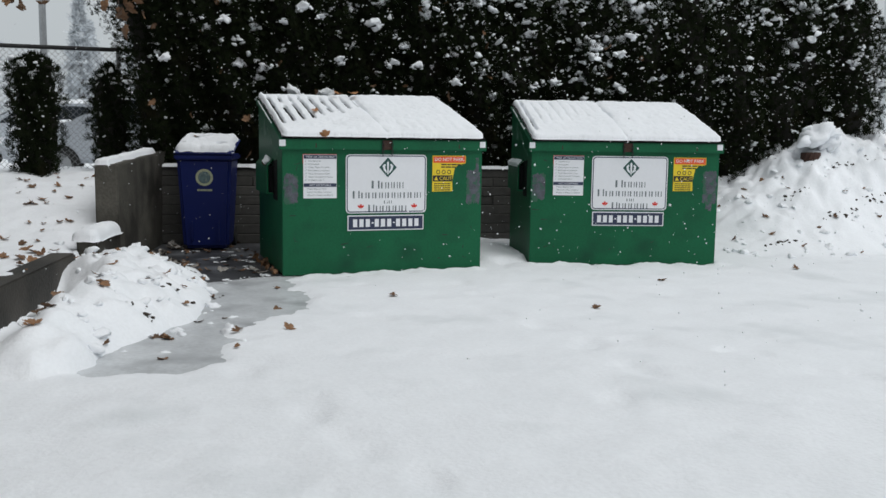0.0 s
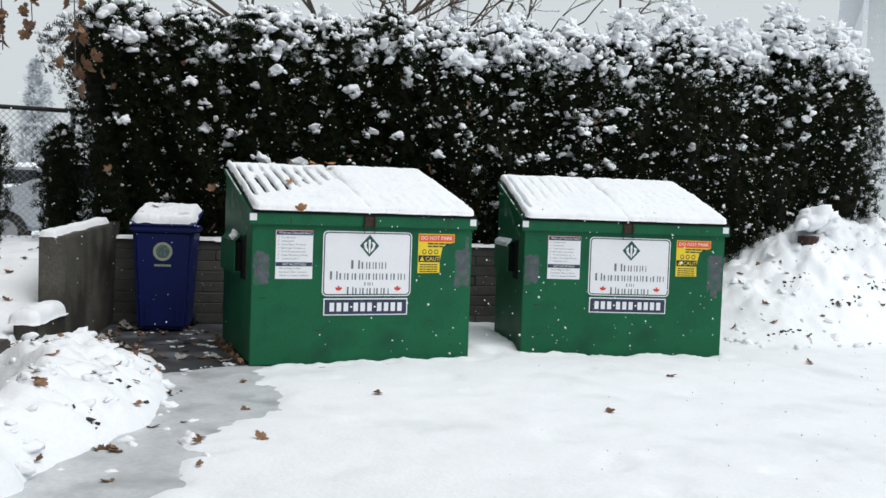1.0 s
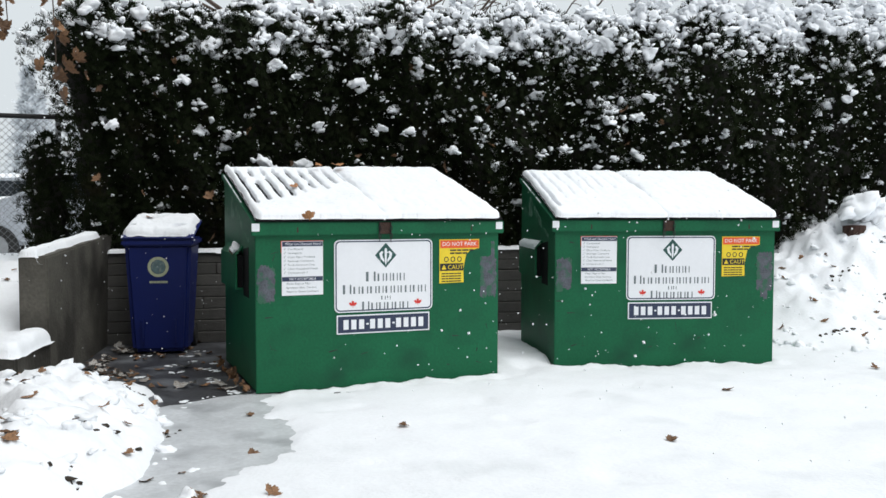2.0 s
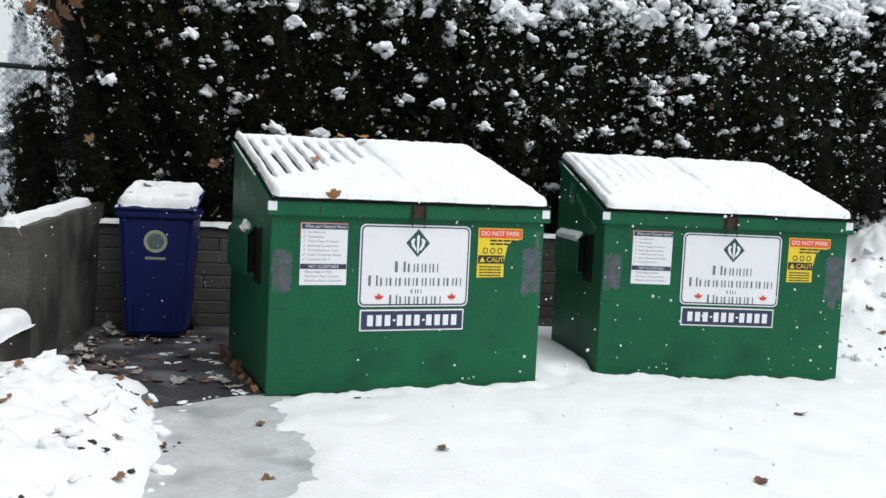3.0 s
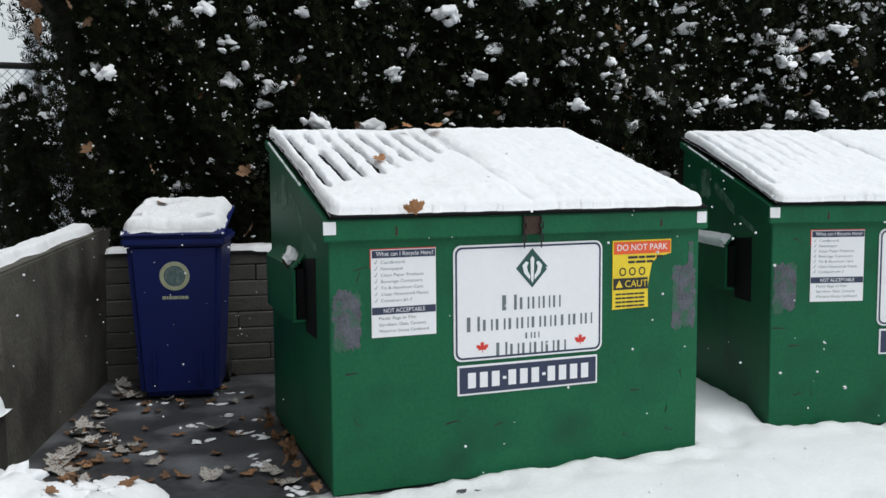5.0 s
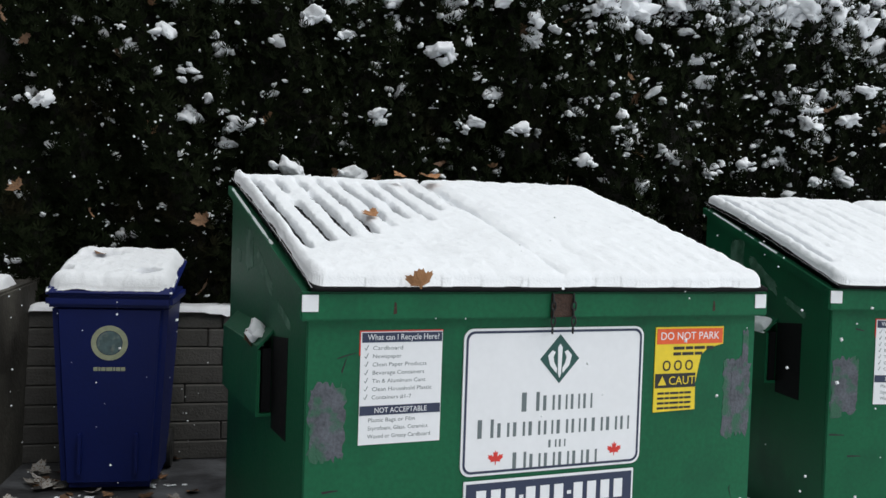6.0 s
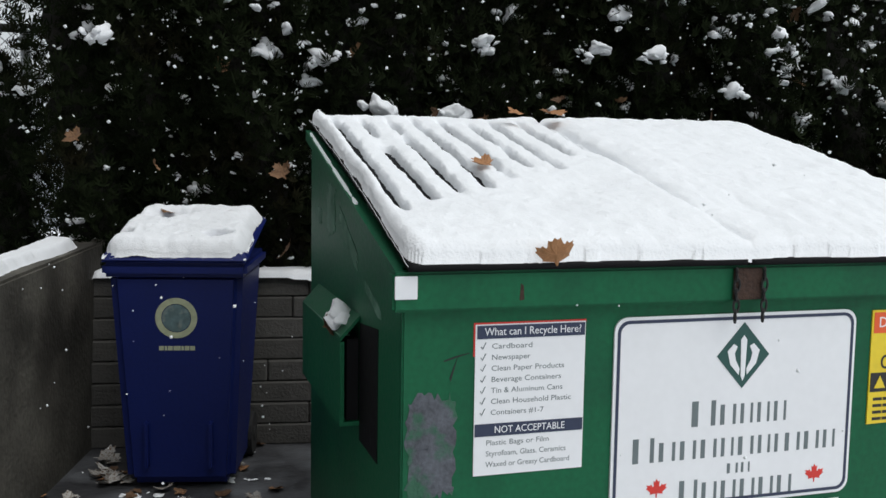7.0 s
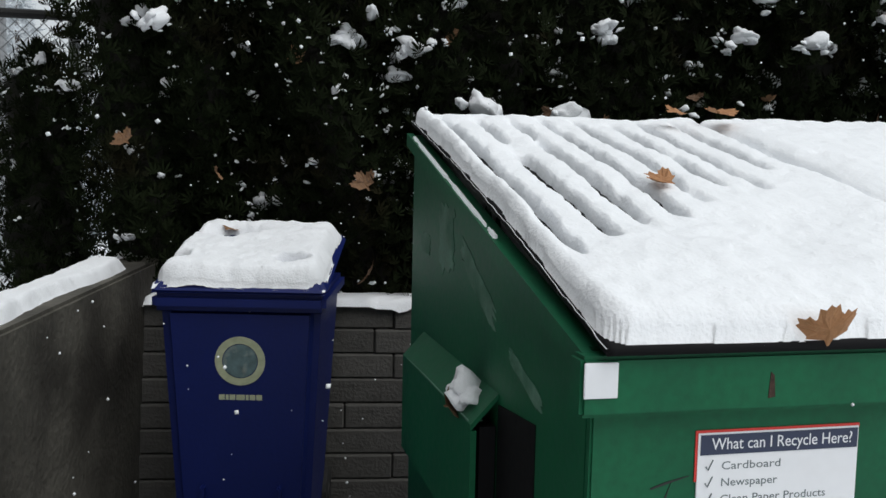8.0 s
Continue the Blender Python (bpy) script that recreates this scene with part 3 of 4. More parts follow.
    part("small_print", letter_bars([3, 2, 3, 2], c0 + 0.08, c0 + 0.26, d1 - 0.083, 0.011, -0.004), BLACK, ys_)
    part("small_print", letter_bars([2, 3, 2], c0 + 0.08, c0 + 0.21, d1 - 0.104, 0.011, -0.004), BLACK, ys_)
    for dx in (0.035, 0.085, 0.135):
        part("pictogram", ring_frame(rounded(c0 + dx, d1 - 0.160, c0 + dx + 0.034, d1 - 0.122, 0.016), rounded(c0 + dx + 0.006, d1 - 0.154, c0 + dx + 0.028, d1 - 0.128, 0.010), -0.005, -0.004), BLACK, ys_)
    part("black_band", box(c0 + 0.004, -0.0052, d1 - 0.222, c0 + 0.182, -0.004, d1 - 0.170), BLACK, ys_)
    lettering("lettering", "CAUT", 0.044, c0 + 0.062, d1 - 0.211, -0.0052, YELLOW, ys_, 0.118)
    part("warning_triangle", prism([(c0 + 0.016, d1 - 0.212), (c0 + 0.052, d1 - 0.212), (c0 + 0.034, d1 - 0.178)], 0.001, "y", -0.0062), YELLOW, ys_)
    for k in range(4):
        part("small_print", letter_bars([3, 2, 4, 2, 3], c0 + 0.016, c0 + 0.165, d1 - 0.246 - k * 0.018, 0.008, -0.004), BLACK, ys_)
    # scraped paint beside both edges
    r = random.Random(seed)
    def ragged(ca, cb, ra, rb, lo, hi, count=41):
        return [(ca + ra * max(-1, min(1, 1.35 * math.cos(w))) * r.uniform(lo, hi), cb + rb * max(-1, min(1, 1.3 * math.sin(w))) * r.uniform(lo, hi)) for w in np.linspace(0, 2 * math.pi, count)[:-1]]
    for xa, xb, za, zb in ((0.006, 0.135, 0.60, 0.86), (DW - 0.150, DW - 0.010, 0.58, 0.90)):
        for q in range(4):
            ra, rb = (xb - xa) / 2, (zb - za) / 2
            if q:
                ra, rb = ra * r.uniform(0.2, 0.45), rb * r.uniform(0.3, 0.6)
            ca = (xa + xb) / 2 if q == 0 else r.uniform(xa + ra, xb - ra)
            cb = (za + zb) / 2 if q == 0 else r.uniform(za - 0.08, zb + 0.08)
            part("scraped_patch", prism(ragged(ca, cb, ra, rb, 0.80, 1.0, 61), 0.0012 + 0.0003 * q, "y", -0.0012 - 0.0003 * q), SCUFF, c, "scraped grey bare patch")
    for ca, cb, ra, rb, lean in ((0.90, 1.235, 0.085, 0.095, 0.0), (0.62, 1.16, 0.15, 0.035, 0.45), (1.12, 1.20, 0.06, 0.03, 0.0), (0.30, 1.03, 0.10, 0.018, 0.3)):
        pts = [(p, q + lean * (p - ca)) for p, q in ragged(ca, cb, ra, rb, 0.72, 1.0, 31)]
        part("scraped_patch", prism(pts, 0.0012, "x", -0.0012), CHALK, c, "pale rubbed scrape")
    for k in range(16):
        xa, za = r.choice((r.uniform(0.0, 0.17), r.uniform(DW - 0.18, DW - 0.03), r.uniform(0.1, DW - 0.1))), r.uniform(0.15, 1.0)
        if 0.17 < xa < 1.6 and za > 0.33:
            za = r.uniform(0.12, 0.33)
        ln, an = r.uniform(0.015, 0.07), r.uniform(-0.5, 0.5) + r.choice((0, 1.57))
        dx, dz, wd = math.cos(an) * ln, math.sin(an) * ln, r.uniform(0.0012, 0.004)
        pts = [(xa - dx / 2, za - dz / 2 - wd), (xa + dx / 2, za + dz / 2 - wd * 0.4), (xa + dx / 2 + wd * 0.3, za + dz / 2 + wd * 0.4), (xa - dx * 0.1, za + wd), (xa - dx / 2 - wd, za - dz / 2 + wd)]
        pts = [(min(max(p, 0.001), DW - 0.001), q) for p, q in pts]
        part("scratch", prism(pts, 0.001, "y", -0.001), DARKSTEEL, c, "dark scratch in the paint")
    for xa in (0.27, 1.52):
        part("rust_mark", prism([(xa, FH - 0.07), (xa + 0.012, FH - 0.068), (xa + 0.009, FH - 0.035), (xa + 0.003, FH - 0.030)], 0.001, "y", -0.031), RUST, c, "small rust streak")
    # snow on both lids
    w, d = DW + 0.010, DD + 0.075

    def grooves(x, y):
        pitch = 0.098
        n = np.floor((x - 0.063) / pitch + 0.5)
        gx = np.abs((x - 0.063) - n * pitch + 0.006 * fbm(y * 5, n * 3.7, seed + 6))
        wob = vnoise(n * 7.3 + 0.5, y * 0 + 0.5, seed)
        ragged = gx + 0.007 * fbm(x * 45, y * 45, seed, 2)
        deep = (0.150 - 0.0125 * n) if bent else (0.010 * step(8, 2, n) + 0.060 * (n == 0))
        start = 0.20 + 0.075 * n + 0.08 * wob
        along = step(start, start + 0.12, y) * step(d - 0.03 - 0.05 * wob, d - 0.14 - 0.10 * np.abs(wob), y)
        broken = np.clip(0.90 + 1.6 * fbm(n * 5.1, y * 6.5, seed + 2), 0.0, 1.25)
        run = (n >= 0) * (n < 9)
        z = deep * (0.9 + 0.25 * wob) * along * broken * np.exp(-(np.maximum(ragged, 0) / 0.0115) ** 2.2) * run
        z = z + (0.008 if bent else 0.004) * along * np.exp(-(gx / 0.020) ** 2) * run
        z = z + (0.020 * step(0.15, 0.45, y) * step(1.05, 0.6, x) * step(0.015, 0.06, x) if bent else 0.006 * step(0.1, 0.4, y))
        seam = np.abs(x - DW / 2 - 0.001 - 0.02 * fbm(y * 3, y * 0, seed))
        z = z + (0.030 * np.exp(-(seam / 0.010) ** 1.5) * np.clip(0.7 + 1.2 * fbm(y * 9, y * 0 + 3, seed + 4), 0.1, 1.2) + 0.012 * np.exp(-(seam / 0.035) ** 2)) * (0.4 + 0.6 * step(0.3, 0.8, y))
        z = z + 0.004 * np.exp(-(gx / 0.022) ** 2) * (n > 9) * np.clip(0.5 + fbm(x * 3, y * 4, seed + 1), 0, 1)
        return z - 0.0035 * fbm(x * 38, y * 38, seed + 8, 2) - 0.005 * np.abs(fbm(x * 14, y * 14, seed + 12, 2))
    snow_slab("lid_snow", w, d, 0.048, m @ pose(-0.001, -0.045, 0), "snow blanket on container lids, grooved along the ribs", seed, grooves, 330, 170, 0.032, lambda x, y: lift(y - 0.045) + 0.012)
    snow_slab("edge_snow", 0.017, 0.82, 0.011, m @ pose(-0.0175, 0.47, FH + 0.47 * (BH - FH) / DD - 0.002, math.degrees(math.atan2(BH - FH, DD))), "thin snow along the container's top edge", seed + 30,
              None, 8, 120, 0.006)
    return c


D1 = pose(-0.02, 6.50, 0)
D2 = pose(2.279, 6.66, 0, 0, 0, -15.2)
container(D1, "green steel refuse container with slanting snowy lids on icy asphalt", 5, True)
container(D2, "green steel refuse container standing askew beside ploughed snow pile", 9, False, 0.03)


# ---- blue wheeled cart ----
def cart(m):
    c = empty("recycling_cart", m, "dark blue plastic wheeled recycling cart under snow", "recycling bin")
    def taper(x0, x1, y0, y1, z0, x2, x3, y2, y3, z1, bevel):
        bm = bmesh.new()
        lo = [bm.verts.new(p) for p in ((x0, y0, z0), (x1, y0, z0), (x1, y1, z0), (x0, y1, z0))]
        hi = [bm.verts.new(p) for p in ((x2, y2, z1), (x3, y2, z1), (x3, y3, z1), (x2, y3, z1))]
        bm.faces.new(lo[::-1]), bm.faces.new(hi)
        for i in range(4):
            bm.faces.new((lo[i], lo[(i + 1) % 4], hi[(i + 1) % 4], hi[i]))
        bmesh.ops.bevel(bm, geom=list(bm.edges), offset=bevel, segments=3, affect="EDGES")
        return bm
    part("body", taper(-0.222, 0.222, 0.08, 0.52, 0.02, -0.268, 0.268, 0.02, 0.64, 0.93, 0.035), BLUE, c, smooth=False)
    part("rim", box(-0.288, 0.0, 0.905, 0.288, 0.67, 0.965, 0.016), BLUE, c)
    lid = part("lid", taper(-0.300, 0.300, -0.016, 0.70, 0.0, -0.265, 0.265, 0.03, 0.66, 0.045, 0.014), BLUE, c)
    lid.matrix_local = pose(0, 0, 0.966, 10.5)
    for x in (-0.13, 0.13):
        part("front_rib", box(x - 0.008, 0.03, 0.10, x + 0.008, 0.10, 0.30, 0.006), BLUE, c)
    part("handle", tube([(-0.2, 0.64, 0.95), (-0.2, 0.71, 0.97), (0.2, 0.71, 0.97), (0.2, 0.64, 0.95)], 0.014), BLUE, c)
    for x in (-0.24, 0.20):
        bm = tube([(x, 0.56, 0.10), (x + 0.045, 0.56, 0.10)], 0.10, 20)
        wheel = part("wheel", bm, RUBBER, c, "black rubber wheel")
        part("hub", tube([(x - 0.004, 0.56, 0.10), (x + 0.049, 0.56, 0.10)], 0.035, 12), DARKSTEEL, wheel)
    yf = lambda z: 0.08 - 0.06 * (z - 0.02) / 0.91
    bm = bmesh.new()
    n = 32
    z = 0.735
    for r0, r1, mt, nm in ((0.060, 0.084, "ring", "emblem_ring"), (0.0, 0.057, "disc", "emblem_disc")):
        pts = [(r1 * math.cos(2 * math.pi * k / n), z + r1 * math.sin(2 * math.pi * k / n)) for k in range(n)]
        if r0:
            b2 = ring_frame(pts, [(a * r0 / r1, z + (q - z) * r0 / r1) for a, q in pts], 0.0, 0.003)
        else:
            b2 = prism(pts, 0.003, "y", 0.0)
        ob = part(nm, b2, EMBLEM if r0 else GLOBE, c, "round pale green printed emblem")
        ob.matrix_local = pose(0, yf(z) - 0.003 + 0.0, 0) @ Matrix.Translation((0, 0, z)) @ pose(0, 0, 0, 3.8) @ Matrix.Translation((0, 0, -z))
    bm.free()
    ob = part("emblem_label", letter_bars([2, 1, 2, 3, 1, 2, 2], -0.072, 0.072, 0.60, 0.018, 0.001), EMBLEM, c)
    ob.matrix_local = pose(0, yf(0.61) - 0.001, 0) @ Matrix.Translation((0, 0, 0.61)) @ pose(0, 0, 0, 3.8) @ Matrix.Translation((0, 0, -0.61))

    def bare(x, y):
        return 0.06 * step(0.10, 0.03, np.hypot((x - 0.16) * 0.6, y - 0.52)) + 0.06 * step(0.05, 0.02, np.hypot(x - 0.05, (y - 0.15) * 0.7)) + 0.06 * step(0.045, 0.02, np.hypot((x - 0.44) * 0.6, y - 0.14))
    snow_slab("cart_snow", 0.57, 0.69, 0.046, m @ pose(0, 0, 0.966, 10.5) @ pose(-0.285, 0.0, 0.024), "snow cushion on the blue cart lid", 15, bare, 80, 90, 0.045,
              lambda x, y: 0.024 * step(0, 0.05, np.minimum(np.minimum(x, 0.56 - x), np.minimum(y, 0.68 - y))) + 0.010 * fbm(x * 7, y * 7, 18) + 0.008 * fbm(x * 24, y * 24, 19) + 0.003 * fbm(x * 60, y * 60, 20, 2))
    return c


EMBLEM = material("pale_green_print", (0.42, 0.45, 0.30), 0.5, vary=0.15, scale=40, bump=0.0)
GLOBE = material("worn_blue_print", (0.10, 0.16, 0.17), 0.5, vary=0.5, scale=25, bump=0.0, tint=(0.40, 0.42, 0.36), tscale=14, tlow=0.55, thigh=0.75)
CART = pose(-0.482, 8.36, 0, 0, 0, -13)
cart(CART)


# ---- hedge of cedars ----
def spin(n, tilt=0.6):
    """Random turns: mostly about the vertical, with some lean. (n, 3, 3)"""
    a = rng.uniform(0, 2 * np.pi, n)
    b, g = rng.normal(0, tilt, n), rng.normal(0, tilt, n)
    ca, sa, cb, sb, cg, sg = np.cos(a), np.sin(a), np.cos(b), np.sin(b), np.cos(g), np.sin(g)
    o, l = np.zeros(n), np.ones(n)
    rz = np.stack([np.stack([ca, -sa, o], -1), np.stack([sa, ca, o], -1), np.stack([o, o, l], -1)], 1)
    rx = np.stack([np.stack([l, o, o], -1), np.stack([o, cb, -sb], -1), np.stack([o, sb, cb], -1)], 1)
    ry = np.stack([np.stack([cg, o, sg], -1), np.stack([o, l, o], -1), np.stack([-sg, o, cg], -1)], 1)
    return rz @ rx @ ry


def scatter(template, faces, places, turns, sizes):
    v = np.einsum("nij,kj->nki", turns, template) * sizes[:, None, None] + places[:, None, :]
    k = len(template)
    f = faces[None] + (np.arange(len(places)) * k)[:, None, None]
    return v.reshape(-1, 3), f.reshape(-1, faces.shape[1])


# a flat fan of scale-leaf twigs, growing along +z
fan_v, fan_f = [], []
for ang, ln, wd, oy in ((0, 1.0, 0.085, 0), (28, 0.85, 0.075, 0.08), (-30, 0.88, 0.075, -0.07), (55, 0.60, 0.07, 0.14), (-58, 0.56, 0.07, -0.12)):
    a = radians(ang)
    dx, dz = math.sin(a), math.cos(a)
    b = len(fan_v)
    fan_v += [(0, 0, 0.05), (dx * ln * 0.55 + dz * wd, oy, dz * ln * 0.55 - dx * wd), (dx * ln, oy * 1.5, dz * ln), (dx * ln * 0.55 - dz * wd, oy, dz * ln * 0.55 + dx * wd)]
    fan_f.append((b, b + 1, b + 2, b + 3))
FAN_V, FAN_F = np.array(fan_v), np.array(fan_f)


def blob_templates(count, seed, fine):
    """Irregular tufts of snow, unlike one another, flatter below than above."""
    out = []
    r = random.Random(seed)
    for _ in range(count):
        bm = bmesh.new()
        bmesh.ops.create_icosphere(bm, subdivisions=fine, radius=1.0)
        off = Vector((r.uniform(-50, 50), r.uniform(-50, 50), r.uniform(-50, 50)))
        st = Vector((r.uniform(0.8, 1.35), r.uniform(0.6, 0.95), r.uniform(0.6, 1.1)))
        skew = Vector((r.uniform(-0.5, 0.5), r.uniform(-0.3, 0.3), 0))
        for v in bm.verts:
            k = 1 + 0.75 * noise.noise(v.co * 1.1 + off) + 0.30 * noise.noise(v.co * 2.6 + off) + (0.20 * noise.noise(v.co * 6.0 + off) if fine > 2 else 0)
            v.co = v.co * k
            v.co = Vector((v.co.x * st.x, v.co.y * st.y, v.co.z * st.z * (0.9 if v.co.z > 0 else 0.6))) + skew * v.co.z
        out.append((np.array([v.co[:] for v in bm.verts]), np.array([[v.index for v in f.verts] for f in bm.faces])))
        bm.free()
    return out


BLOBS = {1: blob_templates(4, 5, 1), 2: blob_templates(9, 3, 2), 3: blob_templates(9, 4, 3)}


def blobs(places, sizes):
    """Tufts at these places, the larger ones finer."""
    vs, fs, n0 = [], [], 0
    level = np.where(sizes < 0.0145, 1, np.where(sizes < 0.045, 2, 3))
    which = rng.integers(0, 1000, len(places))
    for lv, kinds in BLOBS.items():
        for k, (tv, tf) in enumerate(kinds):
            pick = (level == lv) & (which % len(kinds) == k)
            if not pick.any():
                continue
            v, f = scatter(tv, tf, places[pick], spin(pick.sum(), 0.35), sizes[pick])
            vs.append(v), fs.append(f + n0)
            n0 += len(v)
    return np.concatenate(vs), np.concatenate(fs)


def cedar(x, y, base, height, radius, snowy, label, group, seed, sprays=6900, extra=(), tip=0.20, bulge=0.0):
    """A columnar cedar: trunk, a dark inner shell, a crown of many flat sprays, and snow caught on it."""
    t = empty("cedar_tree", pose(x, y, base), label, "tree", group)
    part("trunk", tube([(0, 0, -0.1), (0.02, 0.01, height * 0.5), (0, 0, height * 0.9)], 0.05, 8, None, 0.3), BARK, t)
    ph = seed * 1.7

    def reach(a, h):
        """Crown radius at angle a and height fraction h."""
        body = np.minimum(1, 0.86 + 0.4 * h) * np.clip((1.0 - h) / tip, 0, 1) ** 0.62
        body = body * (1 + bulge * step(0.55, 0.8, h) * np.maximum(0, -np.cos(a)))
        return radius * body * (1 + 0.13 * np.sin(3 * a + ph + 5 * h) + 0.10 * np.sin(5 * a - 2 * ph + 11 * h) + 0.09 * np.sin(9 * a + 17 * h + ph))
    # closed dark shell, added in place of inner twigs so nothing shows through
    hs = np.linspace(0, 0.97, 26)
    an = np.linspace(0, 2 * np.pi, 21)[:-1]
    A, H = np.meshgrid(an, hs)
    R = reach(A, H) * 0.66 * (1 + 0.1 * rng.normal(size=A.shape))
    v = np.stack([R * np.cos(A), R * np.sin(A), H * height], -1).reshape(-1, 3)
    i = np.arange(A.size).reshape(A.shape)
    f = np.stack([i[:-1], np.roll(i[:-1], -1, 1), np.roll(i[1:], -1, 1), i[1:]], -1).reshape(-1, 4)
    arrays("inner_growth", v, f, TWIG_SHELL, t)
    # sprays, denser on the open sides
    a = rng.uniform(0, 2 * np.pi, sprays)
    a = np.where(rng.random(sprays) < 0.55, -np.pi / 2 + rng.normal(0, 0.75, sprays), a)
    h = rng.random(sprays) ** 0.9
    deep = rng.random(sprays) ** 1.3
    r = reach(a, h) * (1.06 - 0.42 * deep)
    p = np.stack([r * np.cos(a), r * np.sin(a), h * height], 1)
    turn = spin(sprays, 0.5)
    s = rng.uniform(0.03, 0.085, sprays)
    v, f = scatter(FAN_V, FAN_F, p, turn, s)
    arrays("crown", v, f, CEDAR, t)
    # snow in clumps: a thick cap above, scattered tufts lower down
    n = int(300 * snowy)
    a = np.where(rng.random(n) < 0.8, -np.pi / 2 + rng.normal(0, 0.8, n), rng.uniform(0, 2 * np.pi, n))
    h = np.where(rng.random(n) < (0.45 if tip < 0.3 else 0.6), 1.0 - (0.24 if tip < 0.3 else 0.34) * rng.random(n) ** 1.3, 0.12 + 0.88 * rng.random(n) ** 0.75)
    r = reach(a, h) * rng.uniform(0.84, 1.05, n)
    c = np.stack([r * np.cos(a), r * np.sin(a), h * height + 0.02], 1)
    size = np.minimum(rng.lognormal(-3.95, 0.62, n) * (0.80 + (0.75 if tip < 0.3 else 1.0) * (h > 0.80)), 0.09) * min(1, radius / 0.4)
    pts, sz = [c], [size]
    for k in range(7):
        m2 = rng.random(n) < 0.5
        q = c[m2] + rng.normal(0, 1, (m2.sum(), 3)) * size[m2, None] * np.array([1.0, 0.7, 0.80])
        pts.append(q), sz.append(size[m2] * rng.uniform(0.22, 0.75, m2.sum()))
    # fine specks of snow on the sprays
    ns = int(420 * snowy)
    a = -np.pi / 2 + rng.normal(0, 1.0, ns)
    h = rng.random(ns) ** 0.7
    r = reach(a, h) * rng.uniform(0.92, 1.06, ns)
    pts.append(np.stack([r * np.cos(a), r * np.sin(a), h * height], 1)), sz.append(0.003 + 0.012 * rng.random(ns) ** 2.2)
    for ex, ey, ez, es in extra:
        at = np.array([[ex - x, ey - y, ez - base]])
        pts.append(at), sz.append(np.array([es * 0.62]))
        pts.append(at + np.array([[rng.uniform(-0.6, 0.6) * es, -0.1 * es, -0.15 * es]])), sz.append(np.array([es * 0.45]))
        m2 = 9
        pts.append(at + np.clip(rng.normal(0, 1, (m2, 3)), -1.3, 1.3) * es * np.array([0.62, 0.35, 0.26]) - np.array([0, 0, 0.22 * es])), sz.append(es * rng.uniform(0.10, 0.32, m2))
    v, f = blobs(np.concatenate(pts), np.concatenate(sz))
    arrays("snow_clumps", v, f, SNOW, t, "clumps of snow caught on the sprays", smooth=True)
    return t


HEDGE = "cedars of the hedge"
# the larger clumps: x, height and size; each sits on the hedge's open face
CLUMPS = [(cx, float(hedge_y(cx)) - dy, cz, cs) for cx, dy, cz, cs in (
    (0.51, 0.10, 1.64, 0.13), (0.87, 0.06, 1.62, 0.095), (1.35, 0.08, 2.38, 0.12), (1.81, 0.22, 1.93, 0.07), (2.22, 0.20, 1.76, 0.065), (1.02, 0.04, 1.98, 0.085), (1.60, 0.05, 1.97, 0.08),
    (2.50, 0.05, 2.65, 0.09), (3.90, 0.05, 1.71, 0.06), (0.64, 0.05, 2.53, 0.10), (-0.18, 0.12, 2.36, 0.08), (0.23, 0.05, 1.88, 0.07), (1.94, 0.05, 2.49, 0.10), (4.25, 0.05, 2.33, 0.09),
    (4.15, 0.05, 2.13, 0.09), (2.90, 0.05, 1.82, 0.07), (3.40, 0.05, 1.80, 0.075), (0.82, 0.05, 2.43, 0.06), (-0.80, 0.10, 1.95, 0.08), (3.85, 0.05, 2.18, 0.08))]
x, k = -0.72, 0
while x < 7.6:
    rise = 3.14 + 0.03 * max(0, x) + (0.07, -0.02, 0.05, -0.04)[k % 4] + ((0.34 if k % 2 else 0.05) if x > 4.3 else 0)
    near = [e for e in CLUMPS if -0.33 <= e[0] - x < 0.33]
    cedar(x, float(hedge_y(x)) + 0.52, 0.62, rise - 0.62, 0.47 if k == 0 else 0.56, 0.62 if x < 2.2 else 1.2, "tall dark green hedge cedar loaded with snow at the top", HEDGE, k + 1, 10500 if x < 3.2 else 8000, near, 0.34 if x > 4.3 else 0.13, 0.6 if k == 0 else 0.0)
    x += 0.66
    k += 1
cedar(-2.06, 9.35, 0.66, 1.27, 0.25, 0.10, "small columnar cedar with little snow in the bed", "small cedars", 40, 2600, (), 0.10)
cedar(-1.34, 9.95, 0.70, 1.20, 0.22, 0.10, "small columnar cedar with little snow beside the hedge", "small cedars", 41, 1500)


